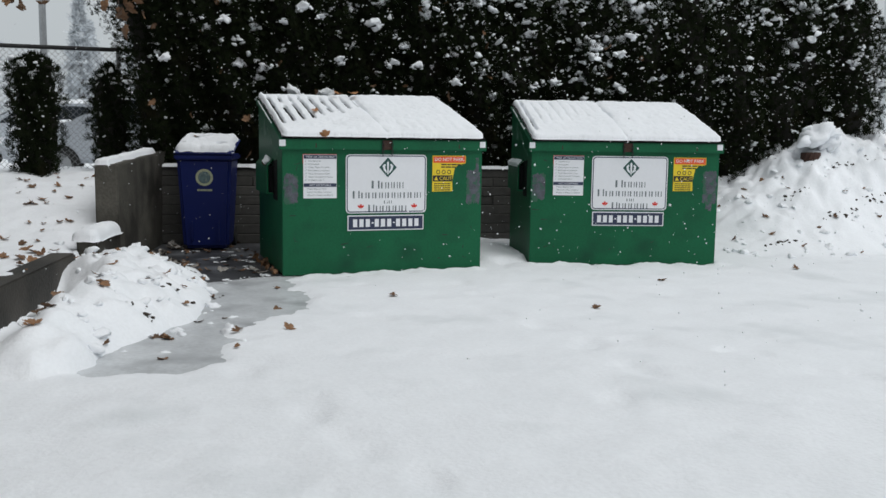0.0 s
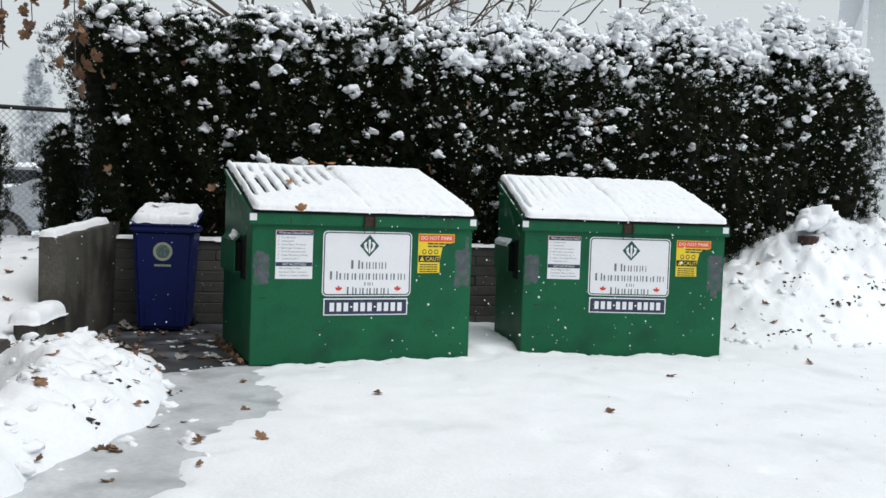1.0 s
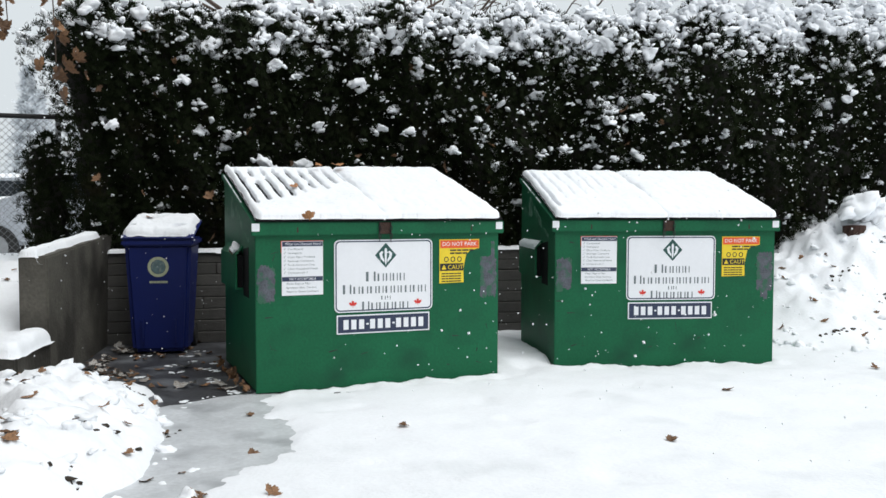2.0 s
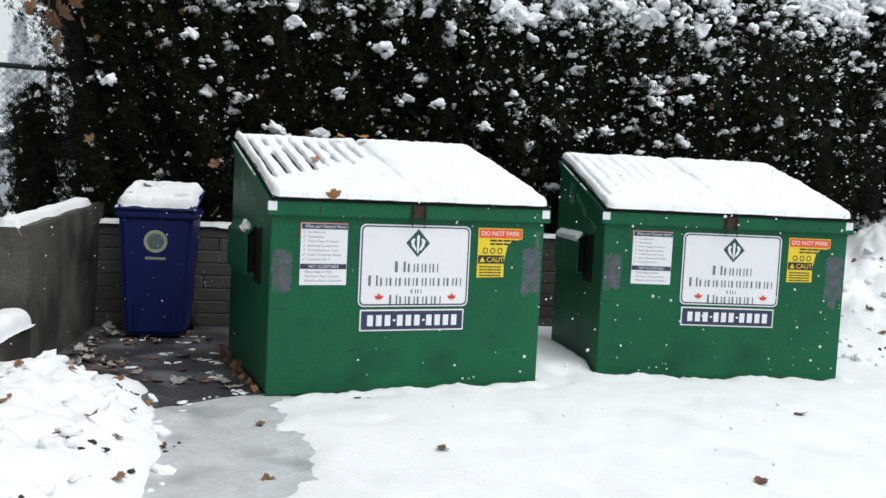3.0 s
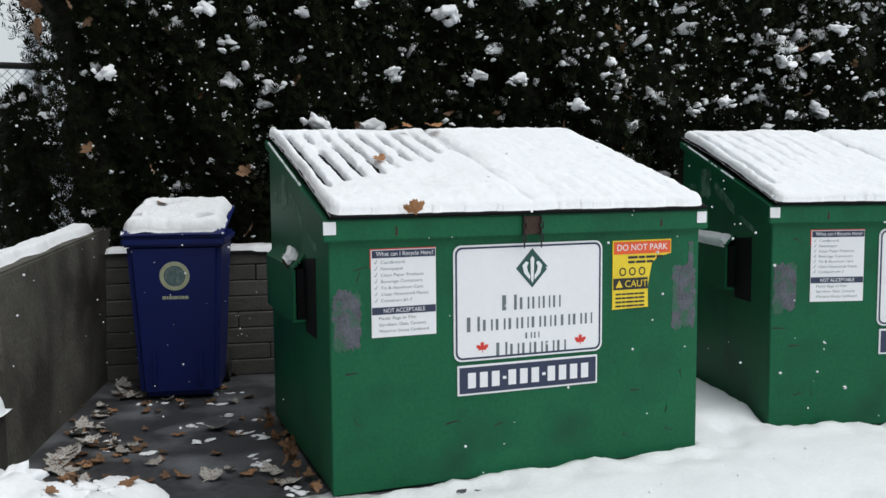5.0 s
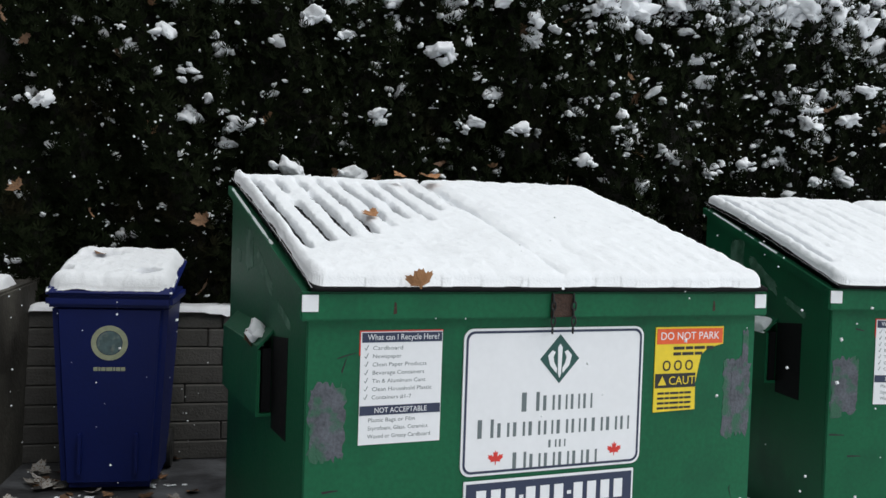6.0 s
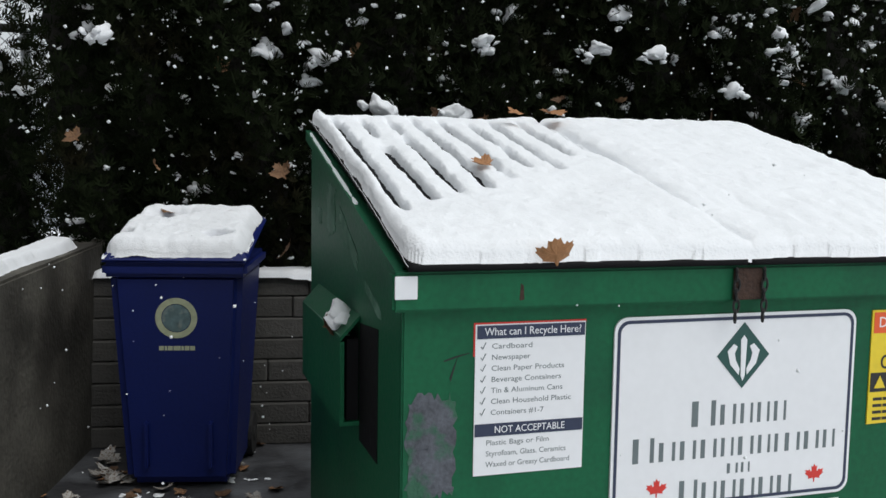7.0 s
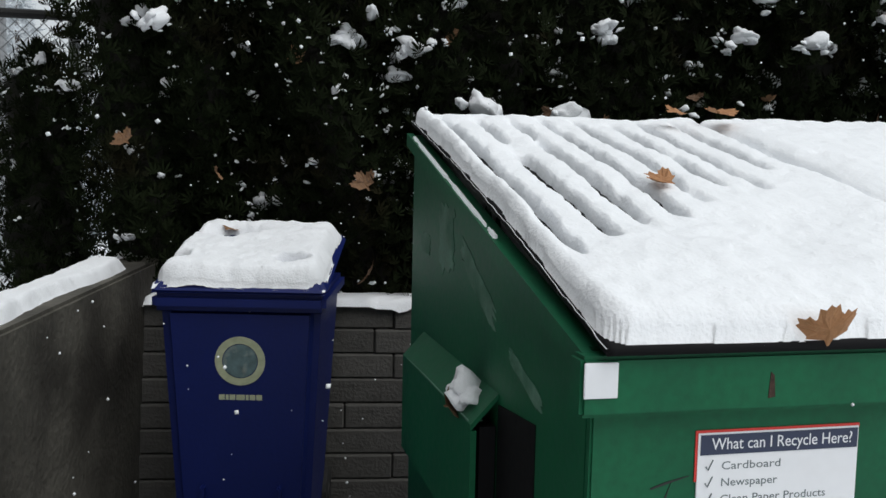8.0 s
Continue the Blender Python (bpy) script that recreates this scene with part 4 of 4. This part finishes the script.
# ---- leaves ----
def leaf_mesh(seed, broad=0.25):
    """A curled maple leaf; the broader it is, the shallower the notches between its lobes."""
    r = random.Random(seed)
    bm = bmesh.new()
    out = []
    for a, b in maple_outline(1.0):
        k = math.hypot(a, b - 0.3)
        k = 1 + broad * (0.72 / k - 1) if b > -0.2 else 1
        out.append((a * k, 0.3 + (b - 0.3) * k))
    curl, twist = r.uniform(0.15, 0.5), r.uniform(-0.3, 0.3)
    lift = lambda a, b: curl * (a * a) + 0.25 * curl * (b - 0.3) ** 2 + twist * a * b + 0.05 * math.sin(7 * a + 5 * b)
    ring = [bm.verts.new((a, b - 0.3, lift(a, b))) for a, b in out]
    inner = [bm.verts.new((a * 0.5, (b - 0.2) * 0.5 + 0.2 - 0.3, lift(a * 0.5, b * 0.5) - 0.02)) for a, b in out]
    mid = bm.verts.new((0, -0.1, -0.03))
    n = len(out)
    for i in range(n):
        j = (i + 1) % n
        bm.faces.new((ring[i], ring[j], inner[j], inner[i]))
        bm.faces.new((inner[i], inner[j], mid))
    me = bpy.data.meshes.new("fallen_leaf")
    bm.to_mesh(me)
    bm.free()
    me.materials.append(LEAF)
    return me


LEAVES = [leaf_mesh(k) for k in range(5)]
lr = random.Random(12)


def leaf(x, y, z, size, label, group, tilt=25.0, parent=None, name="fallen_leaf"):
    ob = new(name, LEAVES[lr.randrange(5)])
    ob.matrix_world = pose(x, y, z, lr.uniform(-tilt, tilt), lr.uniform(-tilt, tilt), lr.uniform(0, 360)) @ Matrix.Scale(size, 4)
    if parent:
        ob.location = ob.location - parent.location
        ob.parent = parent
        return ob
    return tagged(ob, label, "leaf", group)


def ground_at(x, y):
    return max(0.0, float(snow_height(np.array([x]), np.array([y]))[0]))


for k in range(90):
    x, y = lr.uniform(-1.15, 0.0), lr.uniform(6.6, 9.0)
    if lr.random() < 0.5:
        x = -1.22 + 0.29 * (y - 7.3) + abs(lr.gauss(0, 0.25)) + 0.05
    if x > -0.04 and y > 6.5:
        continue
    leaf(x, y, ground_at(x, y) + 0.010, lr.uniform(0.030, 0.062), "brown dead maple leaf on icy asphalt", "fallen leaves on the ice", 14)
for k in range(45):
    x, y = lr.uniform(-1.9, -0.6), lr.uniform(3.8, 6.9)
    leaf(x, y, ground_at(x, y) + 0.014, lr.uniform(0.03, 0.065), "brown dead maple leaf on heaped snow", "fallen leaves on the heap")
for k in range(58):
    x, y = lr.uniform(-2.6, -1.5), lr.uniform(5.6, 9.1)
    leaf(x, y, ground_at(x, y) + 0.014, lr.uniform(0.035, 0.07), "brown dead maple leaf on the snowy bed", "fallen leaves on the bed")
for x, y in ((-0.30, 5.03), (-0.9, 4.97), (1.77, 4.44), (-0.16, 5.9), (-0.35, 4.3), (0.55, 5.2), (2.9, 5.4), (4.4, 5.6), (-1.05, 4.35)):
    leaf(x, y, ground_at(x, y) + 0.012, 0.055, "small brown leaf lying on trodden snow", "stray leaves on the yard")
FROSTED = material("frosted_leaf", (0.42, 0.41, 0.39), 0.7, vary=0.35, scale=9, fine=60, bump=0.2, per_object=0.35, tint=(0.16, 0.10, 0.06), tscale=9, tlow=0.5, thigh=0.62)
FROSTY = []
for k in range(4):
    me = leaf_mesh(20 + k)
    me.materials[0] = FROSTED
    FROSTY.append(me)
for k in range(46):
    y = lr.uniform(6.7, 9.0)
    x = -1.16 + 0.236 * (y - 7.3) + abs(lr.gauss(0, 0.16)) if k < 32 else lr.uniform(-0.95, -0.12)
    ob = new("fallen_leaf", FROSTY[k % 4])
    ob.matrix_world = pose(x, y, ground_at(x, y) + 0.014, lr.uniform(-16, 16), lr.uniform(-16, 16), lr.uniform(0, 360)) @ Matrix.Scale(lr.uniform(0.05, 0.095), 4)
    tagged(ob, "pale frosted dead leaf on icy asphalt", "leaf", "frosted leaves on the ice")
OCHRE = material("ochre_maple_leaf", (0.36, 0.17, 0.07), 0.7, vary=0.25, scale=8, fine=60, bump=0.2)
ochre_mesh = leaf_mesh(9, 0.38)
ochre_mesh.materials[0] = OCHRE
front_leaf = new("fallen_leaf", ochre_mesh)
front_leaf.matrix_world = pose(0.322, 6.434, 1.184, 58, 12, 165) @ Matrix.Scale(0.060, 4)
tagged(front_leaf, "brown maple leaf hanging over the lid edge", "leaf", "leaves on the lid")
for x, y, z, sz, turn in ((0.37, 7.09, 1.388, 0.055, 40), (0.86, 7.70, 1.572, 0.075, 200), (0.70, 7.66, 1.566, 0.05, 110)):
    ob = new("fallen_leaf", ochre_mesh)
    ob.matrix_world = pose(x, y, z, 16) @ pose(0, 0, 0, 4, -6, turn) @ Matrix.Scale(sz, 4)
    tagged(ob, "brown dead maple leaf on the snowy container lid", "leaf", "leaves on the lid")
for dx, dy in ((-0.14, 0.55), (0.02, 0.60), (-0.20, 0.12)):
    p = CART @ Vector((dx, dy, 1.036 + 0.185 * dy))
    leaf(p.x, p.y, p.z, 0.05, "brown dead leaf on the snowy cart lid", "leaves on the cart", 10)
hedge_leaves = [(-1.0, 9.0, 2.35), (-1.15, 9.02, 2.2), (-0.55, 8.98, 1.35), (0.02, 8.97, 1.33), (0.3, 8.95, 0.98), (-0.35, 8.96, 1.1), (0.05, 9.0, 0.95), (0.75, 8.85, 1.62), (1.35, 8.75, 1.7)]
for k in range(24):
    x = lr.uniform(-1.0, 4.5)
    hedge_leaves.append((x, float(hedge_y(x)) - 0.06, lr.uniform(0.95, 2.8)))
for x, y, z, sz in ((-1.13, 8.98, 2.42, 0.13), (-1.20, 9.0, 2.34, 0.11), (-1.18, 8.99, 2.16, 0.12), (-1.05, 8.96, 2.50, 0.10)):
    leaf(x, y, z, sz, "large ochre maple leaf caught at the hedge end", "leaves caught in the hedge", 80)
for x, y, z in hedge_leaves:
    leaf(x, y, z, lr.uniform(0.04, 0.085), "brown dead maple leaf caught in the cedar hedge", "leaves caught in the hedge", 80)


# ---- chain-link fence beyond the hedge ----
fence = empty("chain_link_fence", pose(0, 10.25, 0), "galvanised chain-link fence with dark top rail", "fence")
part("top_rail", tube([(-7.0, 0, 2.09), (0.6, 0, 2.09)], 0.024, 10), DARKSTEEL, fence, "dark steel top rail")
for x in (-6.4, -3.7, -1.24):
    part("post", tube([(x, 0.03, 0.3), (x, 0.03, 2.12)], 0.028, 10), STEEL, fence)
wire_v, wire_f = [], []
tri = np.array([(0.0, 0.0018), (0.0016, -0.0010), (-0.0016, -0.0010)])
for sgn in (1, -1):
    for x0 in np.arange(-7.0 - 1.4, 0.6 + 1.4, 0.066):
        z0, z1 = 0.70, 2.08
        xa, xb = (x0, x0 + (z1 - z0)) if sgn > 0 else (x0 + (z1 - z0), x0)
        b = len(wire_v)
        for xx, zz in ((xa, z0), (xb, z1)):
            for p, q in tri:
                wire_v.append((xx + p, q + 0.002 * sgn, zz - p * sgn))
        wire_f += [(b, b + 1, b + 4, b + 3), (b + 1, b + 2, b + 5, b + 4), (b + 2, b, b + 3, b + 5)]
arrays("wire_mesh", np.array(wire_v), np.array(wire_f), STEEL, fence, "woven diamond wire mesh")


# ---- trees ----
def limb(bm, p, d, length, radius, depth, r, tips):
    pts, q, v = [p], p.copy(), d.normalized()
    for k in range(4):
        v = (v + Vector((r.gauss(0, 0.16), r.gauss(0, 0.16), r.gauss(0.04, 0.12)))).normalized()
        q = q + v * (length / 4)
        pts.append(q.copy())
    tube(pts, radius, 6, bm, 0.55)
    if depth == 0:
        tips.extend(pts[2:])
        return
    for k in range(3 if depth > 1 else 4):
        at = pts[r.randrange(2, 5)]
        limb(bm, at, (v + Vector((r.gauss(0, 0.75), r.gauss(0, 0.75), r.gauss(0.1, 0.4)))), length * r.uniform(0.5, 0.75), radius * 0.5, depth - 1, r, tips)


def bare_tree(x, y, height, seed, label):
    r = random.Random(seed)
    t = empty("bare_tree", pose(x, y, 0), label, "tree")
    part("trunk", tube([(0, 0, -0.1), (0.03, 0, height * 0.3), (-0.02, 0.04, height * 0.62)], 0.11, 10, None, 0.6), BARK, t)
    tips = []
    for k in range(6):
        bm = bmesh.new()
        a = k * 1.05 + r.uniform(-0.3, 0.3)
        limb(bm, Vector((0, 0.02, height * (0.40 + 0.035 * k))), Vector((math.cos(a), math.sin(a) * 0.7, 0.55)), height * 0.36, 0.045, 3, r, tips)
        part("limb", bm, BARK, t)
    pts = np.array([p[:] for p in tips]) + np.array([0, 0, 0.012])
    v, f = blobs(pts, np.full(len(pts), 0.022) * rng.uniform(0.5, 1.3, len(pts)))
    arrays("snow_clumps", v, f, SNOW, t, "snow along the twigs", smooth=True)


bare_tree(2.05, 12.6, 5.6, 4, "bare leafless tree with brown bark and snowy twigs")
bare_tree(5.2, 13.4, 5.4, 6, "bare leafless tree with snow along its fine twigs")

maple = empty("maple_tree", pose(-3.4, 9.8, 0.5), "maple with snowy branches and brown hanging leaves", "tree")
part("trunk", tube([(0, 0, -0.4), (0.05, 0, 1.5), (0.1, -0.1, 3.2)], 0.09, 10, None, 0.7), BARK, maple)
mr = random.Random(5)
for x1, y1, z1, z2 in ((-2.20, 9.0, 2.95, 2.45), (-1.86, 9.05, 3.0, 2.50), (-1.25, 9.0, 3.05, 2.45), (-1.62, 9.1, 3.1, 2.75)):
    bm = tube([(0.1, -0.1, 2.4), ((x1 + 3.4) * 0.5, y1 - 9.8 + 0.3, 2.75), (x1 + 3.4, y1 - 9.8, z1 - 0.5), (x1 + 3.42, y1 - 9.8, z2 - 0.5)], 0.016, 6, None, 0.3)
    part("branch", bm, BARK, maple)
    for k in range(9):
        f = mr.random()
        leaf(x1 + mr.gauss(0, 0.06), y1 + mr.gauss(0, 0.06), z2 + (z1 - z2) * f + mr.gauss(0, 0.03) - 0.08, mr.uniform(0.06, 0.10), "", "", 85, maple, "leaf")


def conifer(x, y, height, radius, seed):
    t = empty("snowy_conifer", pose(x, y, 0.2), "distant conifer whitened by snow and painted haze", "tree", "far conifers")
    part("trunk", tube([(0, 0, -0.2), (0, 0, height * 0.95)], 0.12, 6, None, 0.2), BARK, t)
    n = 1500
    h = rng.random(n) ** 1.3
    a = rng.uniform(0, 2 * np.pi, n)
    rr = radius * (1 - h) * rng.uniform(0.35, 1.05, n) * (1 + 0.2 * np.sin(h * 60))
    p = np.stack([rr * np.cos(a), rr * np.sin(a), 0.4 + h * (height - 0.4)], 1)
    v, f = scatter(FAN_V * np.array([2.2, 2.2, 1]), FAN_F, p, spin(n, 1.0), rng.uniform(0.10, 0.26, n))
    arrays("crown", v, f, FARTREE, t)


for k, (x, y, h, w) in enumerate(((-2.25, 30, 4.9, 0.95), (-2.1, 34, 4.6, 1.3), (-5.6, 32, 6.5, 1.6), (-8.5, 36, 7.5, 2.0), (-0.5, 38, 5.5, 1.6), (-12, 34, 6.0, 1.7), (9.5, 26, 7.4, 1.5), (8.0, 30, 6.6, 1.6))):
    conifer(x, y, h, w, k)

lamp = empty("street_lamp", pose(-2.22, 13.4, 0.25), "plain grey steel street lamp pole", "lamp post")
part("pole", tube([(0, 0, 0), (0, 0, 3.0), (0, 0, 7.2)], 0.055, 10, None, 0.7), STEEL, lamp)
part("arm", tube([(0, 0, 7.1), (-0.5, 0.4, 7.4), (-1.2, 0.9, 7.45)], 0.03, 8), STEEL, lamp)
part("lamp_head", box(-1.6, 0.82, 7.38, -1.15, 1.02, 7.48, 0.03), STEEL, lamp)


# ---- parked cars and house beyond the fence ----
def car(m, label):
    c = empty("parked_car", m, label, "car", "cars parked beyond the fence")
    prof = [(-2.15, 0.35), (-2.2, 0.62), (-2.05, 0.82), (-1.15, 0.95), (-0.55, 1.38), (0.75, 1.42), (1.5, 1.02), (2.1, 0.95), (2.2, 0.6), (2.15, 0.35)]
    part("body", prism(prof, 1.7, "y", -0.85, None, 0.06), CARPAINT, c)
    for y in (-0.862, 0.85):
        part("side_window", prism([(-0.98, 0.98), (-0.5, 1.32), (0.08, 1.35), (0.08, 0.98)], 0.012, "y", y), CARGLASS, c)
        part("side_window", prism([(0.14, 0.98), (0.14, 1.35), (0.70, 1.35), (1.22, 1.02)], 0.012, "y", y), CARGLASS, c)
    for x in (-1.38, 1.36):
        for y in (-0.88, 0.70):
            w = part("wheel", tube([(x, y, 0.32), (x, y + 0.18, 0.32)], 0.32, 22), RUBBER, c, "black tyre")
            part("rim", tube([(x, y - 0.006, 0.32), (x, y + 0.186, 0.32)], 0.19, 16), STEEL, w)
    for y in (-0.6, 0.42):
        part("headlight", box(-2.215, y, 0.62, -2.10, y + 0.2, 0.74, 0.02), WHITE, c)
    snow_slab("car_snow", 1.35, 1.56, 0.10, m @ pose(-0.60, -0.78, 1.40), "snow on a parked car roof", 61, nx=30, ny=30, edge=0.12)
    snow_slab("car_snow", 1.0, 1.56, 0.08, m @ pose(-2.1, -0.78, 0.82, 0, -8), "snow on a parked car bonnet", 62, nx=30, ny=30, edge=0.12)
    return c


car(pose(-0.75, 15.2, 0.32), "silver parked car covered with snow beyond the fence")
car(pose(-2.6, 21.0, 0.32), "silver parked car in deep snow across the street")

house = empty("house", pose(17.5, 18.0, 0, 0, 0, -42), "pale house with horizontal siding and snowy roof", "house")
part("wall", box(0, 0.03, 0, 9.0, 7.0, 7.0), SIDING, house)
for k in range(34):
    part("siding_board", prism([(0.0, 0.0), (0.03, 0.0), (0.03, 0.205), (0.012, 0.205)], 9.0, "x", 0.0), SIDING, house).location = (0, 0, 0.205 * k)
part("corner_board", box(-0.06, -0.02, 0, 0.06, 0.06, 7.0, 0.005), WHITE, house)
win = part("window", box(0.85, -0.04, 5.2, 1.95, 0.05, 6.6, 0.01), WHITE, house, "white framed window")
part("pane", box(0.93, -0.046, 5.28, 1.37, -0.041, 6.52), CARGLASS, win)
part("pane", box(1.43, -0.046, 5.28, 1.87, -0.041, 6.52), CARGLASS, win)
part("roof", prism([(-0.5, 6.9), (3.5, 9.2), (7.5, 6.9), (7.5, 7.15), (3.5, 9.5), (-0.5, 7.15)], 9.8, "x", -0.4), SNOW, house, "snow-covered roof")

# stump under a snow cap on the ploughed pile
WOOD = material("reddish_wood", (0.05, 0.024, 0.017), 0.9, vary=0.4, scale=14, fine=60, bump=0.6)
stump = empty("tree_stump", pose(6.22, 7.62, 0.80, 0, 0, 20), "reddish-brown stump under a cap of snow", "stump")
part("wood", tube([(0, 0, -0.3), (0.01, 0, 0.08), (0.02, 0.01, 0.24)], 0.13, 14, None, 0.85), WOOD, stump)
v, f = blobs(np.array([[0.05, -0.03, 0.40], [0.22, -0.02, 0.42], [-0.08, 0.0, 0.36], [0.40, 0.03, 0.36], [0.10, 0.06, 0.44], [0.32, -0.05, 0.36], [0.55, 0.0, 0.24]]), np.array([0.17, 0.17, 0.12, 0.16, 0.15, 0.14, 0.17]))
arrays("snow_cap", v, f, SNOW, stump, "rounded cap of snow", smooth=True)

# clods of snow on the heap and the pile
cl = []
for k in range(260):
    if k < 130:
        x, y = lr.uniform(-1.85, -0.6), lr.uniform(3.9, 6.9)
    else:
        x, y = lr.uniform(4.5, 8.3), lr.uniform(6.3, 7.9)
    cl.append((x, y, ground_at(x, y), abs(lr.gauss(0, 0.018)) + 0.010))
cl = np.array(cl)
v, f = blobs(cl[:, :3], cl[:, 3])
tagged(arrays("snow_clods", v, f, SNOW, smooth=True), "broken clods of snow on the heaps", "snow", kind="stuff")

# dark earth and leaf mould showing in the ploughed pile and the heap
EARTH = material("dark_leafy_earth", (0.035, 0.026, 0.018), 0.9, vary=0.5, scale=30, fine=120, bump=0.5)
cl = []
for k in range(120):
    if k < 95:
        bx, by = ((5.15, 6.75), (5.75, 7.30), (6.15, 6.95), (6.65, 7.10), (6.55, 7.45), (7.05, 7.0), (7.2, 7.4))[k % 7]
        x, y = bx + lr.gauss(0, 0.13), by + lr.gauss(0, 0.02)
    else:
        bx, by = ((-1.12, 4.55), (-0.95, 5.1), (-0.62, 5.6), (-0.78, 6.3))[k % 4]
        x, y = bx + lr.gauss(0, 0.07), by + lr.gauss(0, 0.03)
    cl.append((x, y, ground_at(x, y), abs(lr.gauss(0, 0.008)) + 0.008))
cl = np.array(cl)
v, f = blobs(cl[:, :3], cl[:, 3])
tagged(arrays("earth_clods", v, f, EARTH), "dark earth and leaf mould showing through the heaps", "earth", kind="stuff")

# snow resting on a lifting sleeve, and a leafy tuft of snow on another
snow_slab("sleeve_snow", 0.085, 0.62, 0.035, D2 @ pose(-0.066, 0.46, 0.897, 0, -40, 0), "snow on the lifting sleeve", 71, nx=14, ny=40)
tuft = np.array([[-0.055, 7.06, 0.958], [-0.05, 7.03, 0.945], [-0.066, 7.08, 0.940], [-0.07, 7.05, 0.928]])
v, f = blobs(tuft, np.array([0.036, 0.03, 0.026, 0.028]))
tagged(arrays("snow_tuft", v, f, SNOW, smooth=True), "tuft of snow on a leaf on the sleeve", "snow", kind="stuff")
leaf(-0.085, 7.06, 0.918, 0.05, "brown leaf under a tuft of snow", "leaves on the lid", 60)

# grey slush left on the swept strip
SLUSH = material("grey_slush", (0.56, 0.58, 0.60), 0.4, vary=0.2, scale=4, fine=40, bump=0.3, tint=(0.36, 0.375, 0.39), tscale=3.0, tlow=0.5, thigh=0.7)
slush = grid("slush", np.arange(-1.9, 0.9, 0.03), np.arange(1.1, 7.0, 0.03), lambda x, y: 0.011 + 0.007 * fbm(x * 3, y * 3, 81) + 0.004 * fbm(x * 12, y * 12, 82) - 0.03 * step(6.1, 6.9, y + 0.25 * fbm(x * 2, y * 2, 83)) - 0.03 * step(0.4, 0.9, x), SLUSH)
tagged(slush, "thin grey slush on the swept asphalt", "slush", kind="stuff")

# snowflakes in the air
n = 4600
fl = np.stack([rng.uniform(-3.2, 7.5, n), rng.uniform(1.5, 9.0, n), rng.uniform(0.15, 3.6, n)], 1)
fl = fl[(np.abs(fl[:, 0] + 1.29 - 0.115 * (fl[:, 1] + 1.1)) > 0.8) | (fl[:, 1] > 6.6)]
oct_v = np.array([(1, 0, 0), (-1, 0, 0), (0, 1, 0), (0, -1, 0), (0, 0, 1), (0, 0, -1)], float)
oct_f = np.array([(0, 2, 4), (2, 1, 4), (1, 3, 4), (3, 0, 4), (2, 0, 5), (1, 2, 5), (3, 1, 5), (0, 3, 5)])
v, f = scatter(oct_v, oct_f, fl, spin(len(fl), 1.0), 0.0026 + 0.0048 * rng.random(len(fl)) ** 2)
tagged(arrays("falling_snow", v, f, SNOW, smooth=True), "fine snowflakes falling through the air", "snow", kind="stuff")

# thin pats of snow on the ice, and leaves blown against the container's side and the pile
pats = []
for k in range(38):
    x, y = lr.uniform(-1.05, -0.05), lr.uniform(6.2, 8.9)
    if x > -1.15 + 0.29 * (y - 7.3):
        for q in range(4):
            pats.append((x + lr.gauss(0, 0.03), y + lr.gauss(0, 0.02), 0.004, lr.uniform(0.006, 0.026)))
pats = np.array(pats)
v, f = blobs(pats[:, :3] * np.array([1, 1, 1 / 0.3]), pats[:, 3])
tagged(arrays("snow_pats", v * np.array([1, 1, 0.3]), f, SNOW, smooth=True), "thin pats of snow on the ice", "snow", kind="stuff")
for k in range(26):
    y = lr.uniform(6.5, 7.9)
    leaf(-0.05 - abs(lr.gauss(0, 0.04)), y, 0.02 + lr.random() * 0.03, lr.uniform(0.025, 0.05), "dark brown wet leaf against the container", "leaves beside the container", 60)
for k in range(30):
    x, y = lr.uniform(4.6, 7.6), lr.uniform(6.4, 7.9)
    leaf(x, y, ground_at(x, y) + 0.01, lr.uniform(0.03, 0.06), "dark brown leaf in the ploughed snow pile", "leaves in the pile", 40)
